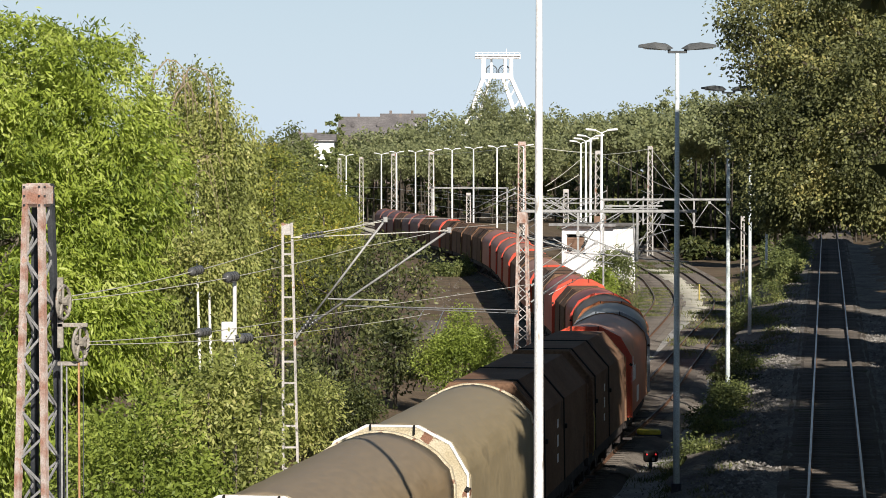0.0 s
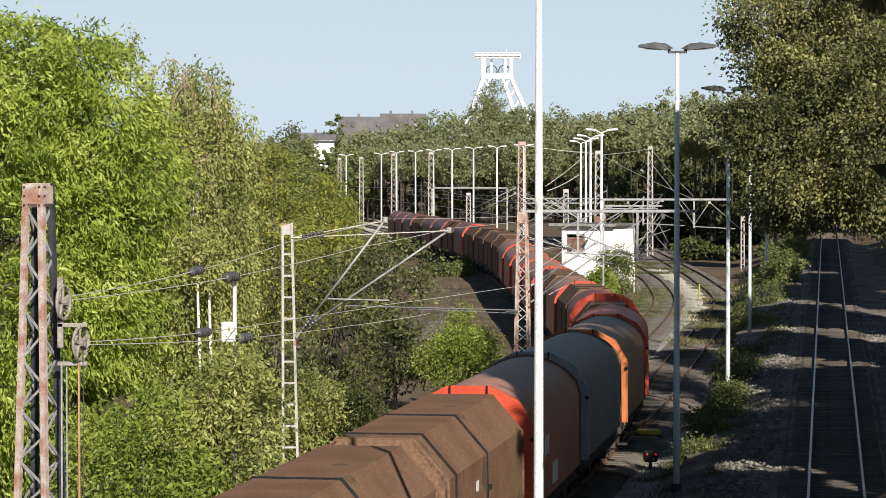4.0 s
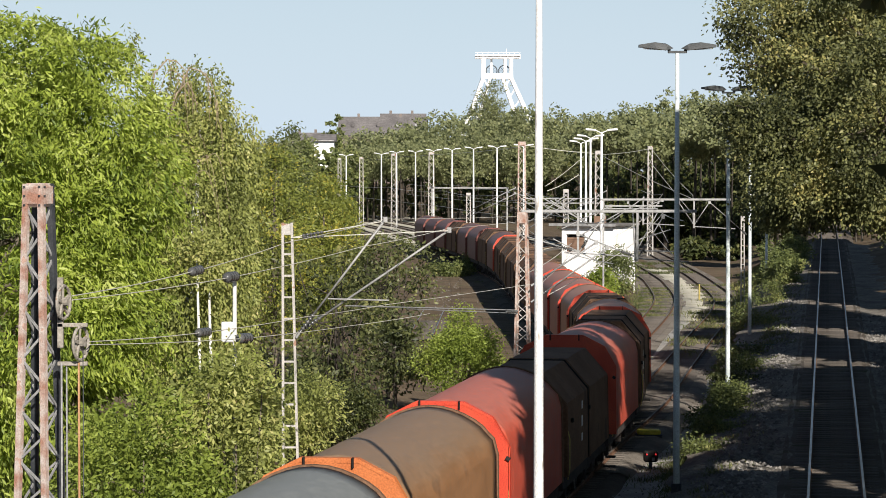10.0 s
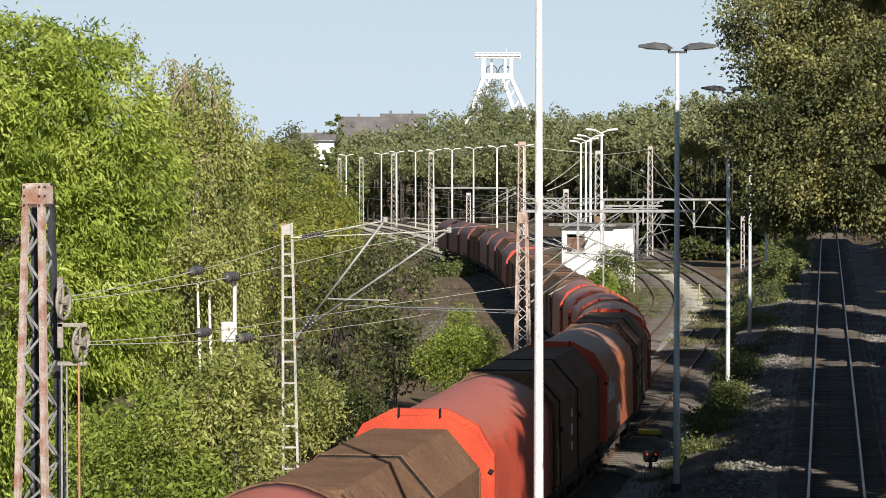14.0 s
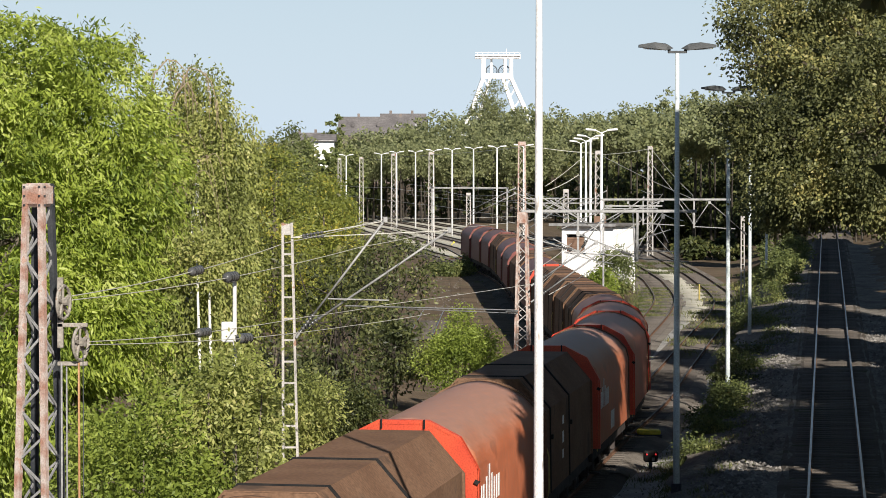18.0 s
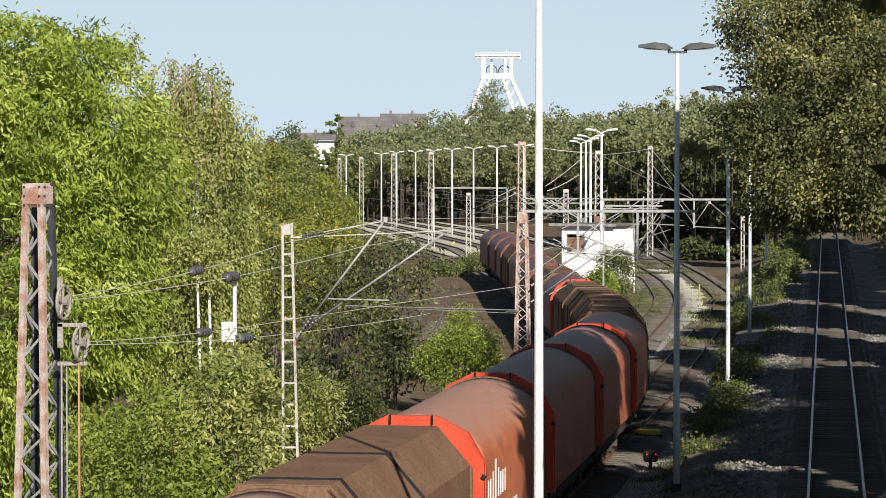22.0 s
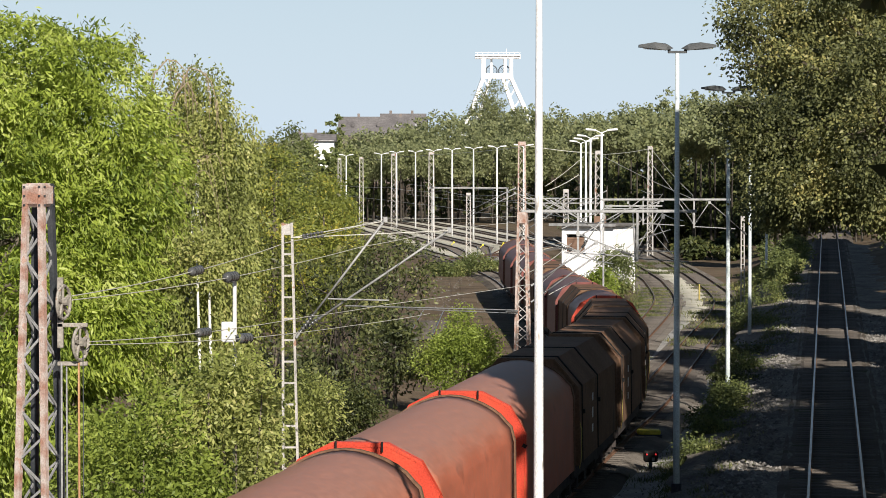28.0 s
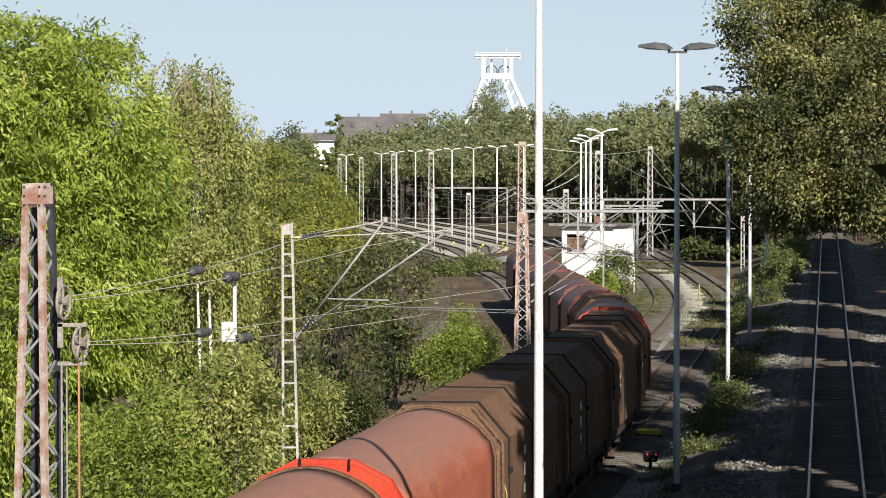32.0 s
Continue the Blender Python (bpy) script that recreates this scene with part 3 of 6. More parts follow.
def modern_lamp(at, height, mat, rz=0, label="tall pale grey twin-head yard lamp with flat dark heads", radii=(0.10, 0.092, 0.082, 0.06)):
    t = thing("yard_lamp", label, "lamp post", at, rz, "modern yard lamps")
    part("pole", tube([(0, 0, -0.3), (0, 0, height * 0.2), (0, 0, height * 0.5), (0, 0, height)], list(radii), 12), mat, t, smooth=True)
    part("base_collar", tube([(0, 0, -0.1), (0, 0, 0.35)], 0.15, 10), M["dark_steel"], t)
    part("bracket", box((0.52, 0.1, 0.07), (0, 0, height + 0.03), bevel=0.01), M["lamp_head"], t)
    for sx in (-1, 1):
        bm = bmesh.new()
        add_bar(bm, (sx * 0.23, 0, height), (sx * 0.25, 0, height + 0.17), 0.06, 0.09)
        bm2 = bmesh.new()
        lamp_head_mesh(bm2, sx, True)
        bmesh.ops.translate(bm2, verts=bm2.verts, vec=(0, 0, height + 0.14))
        part("upright", bm, M["lamp_head"], t)
        h = part("lamp_head", bm2, M["lamp_head"], t)
        part("lens", box((0.55, 0.24, 0.02), (sx * 0.72, 0, height + 0.115), Matrix.Rotation(sx * -0.06, 4, 'Y')), M["glass"], h)
    return t


def old_lamp(at, height, rz=0, label="slim white twin-arm yard lamp with white heads"):
    t = thing("tall_lamp", label, "lamp post", at, rz, "white yard lamps")
    part("pole", tube([(0, 0, -0.3), (0, 0, height * 0.5), (0, 0, height)], [0.15, 0.12, 0.08], 10), M["white_pole"], t, smooth=True)
    for sx in (-1, 1):
        part("arm", tube([(0, 0, height - 0.05), (sx * 0.45, 0, height + 0.16)], 0.04, 6), M["white_pole"], t)
        part("lamp_head", box((0.85, 0.26, 0.16), (sx * 0.85, 0, height + 0.22), Matrix.Rotation(sx * -0.1, 4, 'Y'), bevel=0.05), M["white_head"], t)
    return t


def insulator_mesh(bm, a, b, discs=5, r=0.09):
    a, b = Vector(a), Vector(b)
    pts, rad = [], []
    for k in range(discs * 4 + 1):
        pts.append(a.lerp(b, k / (discs * 4)))
        rad.append(r if k % 4 == 2 else r * 0.85 if k % 4 == 1 else r * 0.4)
    add_tube(bm, pts, rad, 10)


# ---------- overhead line gear ----------
def spoked_wheel(parent, at, r, tilt):
    bm = bmesh.new()
    rot = Matrix.Translation(at) @ Matrix.Rotation(tilt, 4, 'Z')
    add_tube(bm, [rot @ Vector((r * math.cos(a), 0, r * math.sin(a))) for a in np.linspace(0, math.tau, 25)], 0.028, 6, cap=False)
    add_tube(bm, [rot @ Vector((r * 0.42 * math.cos(a), 0.05, r * 0.42 * math.sin(a))) for a in np.linspace(0, math.tau, 17)], 0.03, 6, cap=False)
    for k in range(5):
        a = k * math.tau / 5 + 0.4
        add_bar(bm, rot @ Vector((0, 0.02, 0)), rot @ Vector((r * math.cos(a), 0, r * math.sin(a))), 0.035, 0.05)
    add_tube(bm, [rot @ Vector((0, -0.08, 0)), rot @ Vector((0, 0.12, 0))], 0.06, 8)
    return part("tension_wheel", bm, M["old_steel"], parent, "grey cast tensioning wheel with spokes")


def tension_gear(mast):
    """Wheels, brackets and weight rods on the heavy mast; places in the mast's own space."""
    for x, z, tilt in ((0.46, 7.0, 1.30), (0.74, 6.32, 1.24)):
        spoked_wheel(mast, (x, -0.35, z), 0.275, tilt)
    part("bracket", box((0.1, 0.1, 0.62), (0.40, -0.3, 6.55), bevel=0.01), M["old_steel"], mast)
    part("bracket", box((0.1, 0.1, 0.72), (0.40, -0.3, 7.05), bevel=0.01), M["old_steel"], mast)
    for z in (5.98, 6.62):
        part("bracket", box((0.50, 0.1, 0.07), (0.60, -0.3, z), bevel=0.01), M["old_steel"], mast)
    part("guide_rod", tube([(0.42, -0.34, 0.1), (0.42, -0.34, 6.0)], 0.018, 6), M["galv"], mast)
    part("guide_rod", tube([(0.50, -0.30, 0.1), (0.50, -0.30, 6.0)], 0.014, 6), M["galv"], mast)
    part("weight_rod", tube([(0.71, -0.36, 0.3), (0.71, -0.36, 6.0)], 0.02, 6), M["copper_rod"], mast, "rust-brown weight rod")
    part("rope", tube([(0.78, -0.35, 0.3), (0.78, -0.35, 6.2)], 0.009, 5), M["dark_steel"], mast)
    part("weight_stack", tube([(0.72, -0.36, 0.35), (0.72, -0.36, 1.5)], 0.14, 12), M["dark_steel"], mast)


def strand(t, *pts, r=0.0095, sag=0.0, mat="wire"):
    for a, b in zip(pts, pts[1:]):
        part("strand", tube(hang(a, b, sag, 6), r, 5), M[mat], t)


def insulator(t, a, b, discs=4, r=0.10):
    bm = bmesh.new()
    insulator_mesh(bm, a, b, discs, r)
    part("insulator", bm, M["porcelain"], t, "dark ribbed porcelain insulator", smooth=True)


def cantilever(parent, foot, tip, r=0.035, ins=0.9, label=""):
    """A sloping tube on a ribbed insulator."""
    foot, tip = Vector(foot), Vector(tip)
    d = (tip - foot).normalized()
    bm = bmesh.new()
    insulator_mesh(bm, foot + d * 0.18, foot + d * ins, 6, 0.075)
    c = part("cantilever", tube([foot + d * ins * 0.95, tip], r, 8), M["galv"], parent, "grey sloping support tube", smooth=True)
    part("insulator", bm, M["porcelain"], c, smooth=True)
    part("shoe", tube([foot, foot + d * 0.2], r * 1.2, 6), M["galv"], c)
    part("clamp", box((0.12, 0.12, 0.16), tip), M["galv"], c)


def build_overhead():
    # wires from the tensioning wheels towards the cantilevers and beyond
    t = thing("overhead_wire", "pair of tensioned overhead wires with insulators", "wire")
    strand(t, (-6.15, 44.8, 7.40), (-4.97, 55, 7.45), (-3.97, 68, 7.65), (-1.76, 81, 8.01), (3.3, 110, 7.6), sag=0.03)
    strand(t, (-6.15, 44.8, 7.33), (-4.5, 58, 7.19), (-2.26, 75, 7.35), (0.16, 83, 7.68), (4.5, 112, 7.5), sag=0.03)
    insulator(t, (-5.06, 54.2, 7.44), (-4.95, 55.2, 7.45))
    insulator(t, (-4.6, 57.3, 7.20), (-4.48, 58.3, 7.19), r=0.12)
    t = thing("contact_wire", "pair of lower contact wires with insulators", "wire")
    strand(t, (-5.85, 44.6, 6.65), (-4.83, 55, 6.18), (-3.48, 68, 5.78), (-1.74, 80, 5.48), (3.68, 100, 5.31), (6.2, 130, 5.4), sag=0.02)
    strand(t, (-5.85, 44.6, 6.60), (-4.33, 58, 5.86), (-2.58, 75, 5.15), (-0.43, 86, 4.9), sag=0.02)
    insulator(t, (-4.93, 54.2, 6.21), (-4.80, 55.3, 6.17), r=0.10)
    insulator(t, (-4.36, 57.7, 5.88), (-4.22, 58.9, 5.82), r=0.12)
    # slim switch post among the leaves
    p = thing("switch_post", "slim pale post with a small white box", "post", (-4.51, 58.4, 0.2))
    part("post", tube([(0, 0, 0), (0, 0, 6.9)], [0.055, 0.045], 8), M["worn_white"], p)
    part("box", box((0.27, 0.2, 0.44), (-0.15, 0, 5.78), bevel=0.02), M["worn_white"], p, "small white equipment box")
    part("cap", tube([(0, 0, 6.88), (0, 0, 7.05)], 0.05, 8), M["dark_steel"], p)
    # two cantilevers on the battened mast; places in the mast's space
    o = Vector((-4.62, 81, 0))
    for a, b in (((-4.45, 80.9, 4.45), (-1.76, 80.8, 8.0)), ((-4.45, 81.1, 4.55), (0.15, 81.0, 7.68))):
        cantilever(CANT, Vector(a) - o, Vector(b) - o)
    part("steady_arm", tube([Vector((-3.49, 80.9, 5.62)) - o, Vector((-1.66, 80.9, 5.57)) - o], 0.025, 6), M["galv"], CANT)
    for k in (0, 0.45):
        a, b = Vector((-4.6, 80.9, 7.45)), Vector((-1.8 if k == 0 else 0.1, 80.9, 7.95 if k == 0 else 7.66))
        d = (b - a).normalized()
        part("stay", tube([a - o, b - o], 0.014, 5), M["wire"], CANT)
        bm = bmesh.new()
        insulator_mesh(bm, a + d * 0.35 - o, a + d * 1.0 - o, 6, 0.06)
        part("insulator", bm, M["porcelain"], CANT, smooth=True)
    # pull-off tubes reaching from the portal mast to the wires
    q = thing("pull_off", "long thin grey pull-off tubes", "overhead gear")
    part("tube", tube([(-3.02, 84, 5.25), (2.75, 99.6, 4.3)], 0.022, 6), M["galv"], q)
    part("tube", tube([(-1.2, 89, 4.9), (2.75, 99.6, 4.18)], 0.016, 6), M["galv"], q)
    insulator(q, (2.3, 98.4, 4.30), (2.75, 99.6, 4.24), r=0.06)
    # beam over the train line with hanging posts
    beam = thing("overhead_beam", "pale steel beam reaching over the tracks with hanging posts", "overhead gear")
    part("beam", box((6.5, 0.12, 0.11), (6.15, 100, 7.95), bevel=0.01), M["galv"], beam)
    for x, z in ((7.2, 6.1), (5.0, 6.3)):
        part("hanging_post", box((0.08, 0.08, 7.9 - z), (x, 100, (7.9 + z) / 2)), M["galv"], beam)
        cantilever(beam, (x - 0.05, 100, z + 0.15), (x - 2.2, 100, 7.1), 0.026, 0.6)
        cantilever(beam, (x + 0.05, 100, z + 0.15), (x + 0.95, 100, 7.75), 0.02, 0.5)
        part("steady_arm", tube([(x - 0.05, 100, z + 0.1), (x + 1.9, 100, z - 0.02)], 0.022, 6), M["galv"], beam)
    beam = thing("overhead_beam", "long pale steel beam with struts over the sidings", "overhead gear")
    part("beam", box((8.2, 0.14, 0.13), (14.0, 170, 7.6), bevel=0.01), M["galv"], beam)
    part("beam", box((3.6, 0.14, 0.1), (12.0, 170, 7.2)), M["galv"], beam)
    for x in (10.1, 18.0):
        part("post", box((0.11, 0.11, 7.9), (x, 170, 3.6)), M["galv"], beam)
    for x, z in ((15.8, 5.8), (12.6, 6.0)):
        part("hanging_post", box((0.09, 0.09, 7.5 - z), (x, 170, (7.5 + z) / 2)), M["galv"], beam)
        for sx in (-1, 1):
            cantilever(beam, (x, 170, z + 0.2), (x + sx * 0.95, 170, 7.4), 0.03, 0.5)
        part("steady_arm", tube([(x, 170, z + 0.1), (x + 2.6, 170, z - 0.05)], 0.03, 6), M["galv"], beam)
    cantilever(beam, (20.0, 178, 5.2), (16.9, 171, 7.4), 0.03, 0.7)
    beam = thing("overhead_beam", "cross-span beam between two tall lattice masts", "overhead gear")
    for z in (6.9, 6.5):
        part("beam", box((7.0, 0.12, 0.09), (10.4, 240, z)), M["galv"], beam)
    for k in range(7):
        part("lacing", tube([(7.1 + k, 240, 6.5), (8.0 + k, 240, 6.9)], 0.03, 5), M["galv"], beam)
    beam = thing("overhead_beam", "far cross-span beam among the yard lamps", "overhead gear")
    part("beam", box((10.5, 0.2, 0.16), (3.2, 349, 7.1)), M["galv"], beam)
    for x in (-1.4, 8.3):
        part("post", box((0.2, 0.2, 7.4), (x, 349, 3.5)), M["galv"], beam)
    # cantilevers on the lower masts near the hut
    gear = thing("mast_arm", "pale cantilever tubes on a lattice mast", "overhead gear")
    for z in (4.6, 5.2):
        cantilever(gear, (2.75, 281, z), (7.5, 279, z + 2.4), 0.045, 0.9)
    gear = thing("mast_arm", "pale cantilever tubes leaning over the train line", "overhead gear")
    for x, y, z, dx, dz in ((3.25, 100, 4.6, 2.8, 2.0), (3.25, 100, 5.2, 2.4, 1.6), (13.1, 290, 4.2, -4.2, 2.6), (13.1, 290, 4.8, -5.4, 2.2), (13.3, 290, 4.6, 4.2, 2.6), (7.2, 240, 4.0, 4.4, 2.9), (7.3, 240, 4.6, 3.6, 2.6), (13.6, 240, 4.2, -3.6, 2.6), (14.0, 240, 4.2, 3.8, 2.8)):
        cantilever(gear, (x, y - 0.4, z), (x + dx, y - 0.4, z + dz), 0.03 if y < 150 else 0.045, 0.7)
    # struts, arms and short posts between the two beams
    gear = thing("bracket_arm", "tangle of pale bracket arms and struts over the siding", "overhead gear")
    for a, b, r in (((5.5, 150, 7.93), (8.0, 150, 6.5), 0.034), ((6.0, 151, 7.77), (8.7, 151, 6.05), 0.034), ((6.6, 150, 6.2), (9.3, 150, 7.46), 0.034), ((10.05, 168, 7.05), (13.35, 168, 7.05), 0.04),
                    ((8.3, 165, 5.4), (11.2, 165, 7.1), 0.034), ((11.6, 165, 7.0), (13.4, 165, 7.6), 0.034), ((5.9, 152, 7.2), (9.6, 152, 7.2), 0.03), ((5.7, 140, 5.9), (8.1, 140, 4.7), 0.03)):
        part("tube", tube([a, b], r, 6), M["galv"], gear)
    for x, y, z in ((5.5, 150, 7.93), (9.3, 150, 7.46), (13.4, 165, 7.6)):
        part("clamp", box((0.16, 0.12, 0.16), (x, y, z)), M["galv"], gear)
    gear = thing("bracket_arm", "pale bracket with a hanging post and two struts", "overhead gear")
    for a, b, r in (((8.5, 121, 7.75), (8.62, 121, 5.36), 0.035), ((8.65, 121, 5.86), (10.57, 121, 5.81), 0.03), ((8.75, 121, 5.98), (9.64, 121, 7.62), 0.026), ((9.64, 121, 7.1), (10.1, 121, 6.2), 0.024), ((8.6, 121, 6.3), (10.2, 121, 6.8), 0.024)):
        part("tube", tube([a, b], r, 6), M["galv"], gear)
    # long wires through the yard
    for runs, lab in (
        ([((6.3, 100, 7.7), (6.0, 130, 7.2)), ((6.0, 130, 7.2), (5.0, 170, 7.6)), ((5.0, 170, 7.6), (4.6, 240, 7.2)), ((4.6, 240, 7.2), (0.0, 290, 7.2)), ((0.0, 290, 7.2), (-7.0, 349, 7.2)), ((-7, 349, 7.2), (-18, 440, 7.2))], "catenary wires above the train line"),
        ([((8.9, 100, 7.6), (13.0, 170, 7.5)), ((13.0, 170, 7.5), (19.5, 240, 7.3)), ((19.5, 240, 7.3), (22.0, 300, 7.2))], "catenary wires above the curving siding"),
        ([((15.8, 170, 7.5), (22.2, 240, 7.2)), ((22.2, 240, 7.2), (23, 300, 12.0))], "catenary wires above the outer siding"),
        ([((7.0, 240, 11.7), (13.8, 240, 10.9)), ((13.8, 240, 10.9), (15.8, 170, 7.6)), ((7.0, 240, 11.5), (-1.5, 349, 11.4)), ((-1.5, 349, 11.4), (-8.3, 455, 11.6)), ((13.8, 240, 10.8), (23, 300, 11.8)), ((-8.3, 455, 11.4), (-16, 531, 11.3)), ((-16, 531, 11.3), (-22, 575, 11.2))], "span wires between tall yard masts"),
        ([((5.6, 130, 4.9), (9.6, 131, 7.0)), ((3.0, 100, 5.6), (5.7, 120, 6.2)), ((9.1, 240, 8.0), (12.6, 241, 10.7)), ((7.7, 200, 7.9), (10.1, 201, 9.1)), ((4.4, 112, 4.3), (9.9, 128, 6.6))], "slack cross wires between masts"),
        ([((9.2, 240, 6.9), (9.5, 349, 6.9)), ((11, 240, 6.9), (6, 349, 6.9)), ((6, 349, 6.9), (-6, 455, 7)), ((9.5, 349, 6.9), (0, 455, 7))], "contact wires above yard tracks"),
    ):
        t = thing("catenary", lab, "wire")
        for a, b in runs:
            strand(t, a, b, r=0.016 if a[1] < 200 else 0.024, sag=0.25 if lab.startswith("cat") else 0.12)
            if lab.startswith(("cat", "con")):
                strand(t, Vector(a) - Vector((0, 0, 1.7)), Vector(b) - Vector((0, 0, 1.7)), r=0.014 if a[1] < 200 else 0.026, sag=0.05)


# ---------- small things by the track ----------
def dwarf_signal():
    t = thing("dwarf_signal", "black dwarf signal with two red lights and white plate", "signal", (6.78, 88, -0.25))
    body = part("housing", box((0.46, 0.3, 0.36), (0, 0, 0.38), bevel=0.05), M["rubber"], t)
    part("post", box((0.12, 0.12, 0.3), (0, 0.02, 0.1)), M["dark_steel"], t)
    part("plate", box((0.1, 0.02, 0.1), (0.08, -0.165, 0.30)), M["galv"], t, "white number plate")
    for x in (-0.13, 0.16):
        part("red_light", tube([(x, -0.20, 0.46), (x, -0.15, 0.46)], 0.03, 8), M["red_glow"], t, "glowing red light")
        part("hood", tube([(x, -0.26, 0.52), (x, -0.15, 0.52)], 0.03, 6), M["dark_steel"], t)
    b = thing("point_cover", "yellow painted point machine cover on the ground", "cover", (7.48, 98, -0.25))
    part("lid", box((0.85, 0.5, 0.2), (0, 0, 0.2), bevel=0.05), M["yellow"], b)
    part("base", box((0.95, 0.6, 0.12), (0, 0, 0.06)), M["dark_steel"], b)


def marker_post(at, label, h=1.1, mat="plaster"):
    t = thing("marker_post", label, "post", at)
    part("post", tube([(0, 0, -0.1), (0, 0, h)], [0.07, 0.06], 8), M[mat], t)
    part("cap", tube([(0, 0, h), (0, 0, h + 0.06)], 0.08, 8), M["dark_steel"], t)


def point_lever(at):
    t = thing("point_lever", "yellow point lever with weight beside a yard track", "lever", at, random.uniform(-40, 40), "point levers")
    part("stand", box((0.3, 0.3, 0.35), (0, 0, 0.17), bevel=0.03), M["dark_steel"], t)
    part("arm", tube([(0, 0, 0.3), (0.45, 0, 0.75)], 0.04, 6), M["yellow"], t)
    part("weight", tube([(0.4, -0.08, 0.72), (0.4, 0.08, 0.72)], 0.13, 10), M["yellow"], t)


def railing(at, rz):
    t = thing("railing", "low dark green tube railing by the bank", "railing", at, rz)
    for x in (0, 1.3, 2.6):
        part("post", tube([(x, 0, -0.2), (x, 0, 1.05)], 0.03, 6), M["green_rail"], t)
    for z in (0.55, 1.05):
        part("rail", tube([(0, 0, z), (2.6, 0, z)], 0.028, 6), M["green_rail"], t)


def stones(label, spots, n, size, seed, lift=0.0):
    """Loose stones strewn over the ground: (x, y, spread across, spread along)."""
    rng = np.random.default_rng(seed)
    v, f = [], []
    for x, y, sx, sy in spots:
        for k in range(n):
            px, py = x + rng.uniform(-sx, sx), y + rng.uniform(-sy, sy)
            r = size * rng.uniform(0.5, 1.5)
            z = ground_z(px, py) + r * 0.25 + lift
            o = len(v)
            a = rng.uniform(0, math.tau)
            for i in range(4):
                v.append((px + r * math.cos(a + i * 1.57) * rng.uniform(0.7, 1.2), py + r * math.sin(a + i * 1.57), z - r * 0.2))
            v.append((px + rng.uniform(-0.3, 0.3) * r, py + rng.uniform(-0.3, 0.3) * r, z + r * 0.6))
            f += [(o, o + 1, o + 4), (o + 1, o + 2, o + 4), (o + 2, o + 3, o + 4), (o + 3, o, o + 4)]
    t = thing("gravel", label, "gravel", kind="stuff")
    part("stones", mesh_of("stones", v, f, M["stone"]), None, t)


# ---------- hooded freight wagons ----------
WAGON_L = 12.04
ARCH = [(-1.5, 1.28), (-1.48, 3.26), (-1.27, 3.72), (-0.96, 4.0), (-0.48, 4.22), (0.0, 4.30), (0.48, 4.22), (0.96, 4.0), (1.27, 3.72), (1.48, 3.26), (1.5, 1.28)]
ARCH = [ARCH[0], ARCH[1]] + [tuple(v) for a, b, c, d in zip(ARCH, ARCH[1:], ARCH[2:], ARCH[3:]) for v in
                             ((Vector(b) * 9 + Vector(c) * 9 - Vector(a) - Vector(d)) / 16, Vector(c)) if abs(b[0]) < 1.49] + [ARCH[-1]]
ANGULAR = [(-1.48, 1.28), (-1.45, 3.42), (-0.76, 4.22), (0.76, 4.22), (1.45, 3.42), (1.48, 1.28)]
OCTAGON = [(-1.54, 1.28), (-1.53, 3.32), (-1.17, 3.94), (-0.5, 4.28), (0.5, 4.28), (1.17, 3.94), (1.53, 3.32), (1.54, 1.28)]  # end walls of the round hoods


def grown(profile, g):
    return [(x + math.copysign(g, x) * (abs(x) > 0.2), z + (g if z > 2 else 0)) for x, z in profile]


def shell(profile, y0, y1, thick=0.05, lengths=8, sagging=0.0):
    """A hood: an arch-shaped skin with thickness, pulled along the wagon; sagging lets the cloth sink between its bows."""
    bm = bmesh.new()
    rows = []
    for k in range(lengths + 1):
        y = y0 + (y1 - y0) * k / lengths
        dip = sagging * (k % 2)
        rows.append([bm.verts.new((x * (1 - dip * 0.4), y, z - (dip if z > 3 else 0))) for x, z in profile])
    for a, b in zip(rows, rows[1:]):
        for j in range(len(profile) - 1):
            bm.faces.new((a[j], a[j + 1], b[j + 1], b[j]))
    inner = [[bm.verts.new((x * (1 - thick / 1.5), y, z - thick)) for x, z in profile] for y in (y0, y1)]
    for out, inn in ((rows[0], inner[0]), (rows[-1], inner[1])):
        for j in range(len(profile) - 1):
            bm.faces.new((out[j + 1], out[j], inn[j], inn[j + 1]))
    return bm


def plate(profile, y0, y1):
    bm = bmesh.new()
    a, b = add_sweep(bm, profile, y0, y1, closed=True)
    bm.faces.new(a[::-1])
    bm.faces.new(b)
    return bm


def band(profile, y0, y1, g0, g1):
    """A rim that wraps the hood's section."""
    bm = bmesh.new()
    lo, hi = grown(profile, g0), grown(profile, g1)
    r = [[bm.verts.new((x, y, z)) for x, z in p] for y, p in ((y0, lo), (y0, hi), (y1, hi), (y1, lo))]
    n = len(profile)
    for k in range(4):
        a, b = r[k], r[(k + 1) % 4]
        for j in range(n - 1):
            bm.faces.new((a[j], a[j + 1], b[j + 1], b[j]))
    return bm


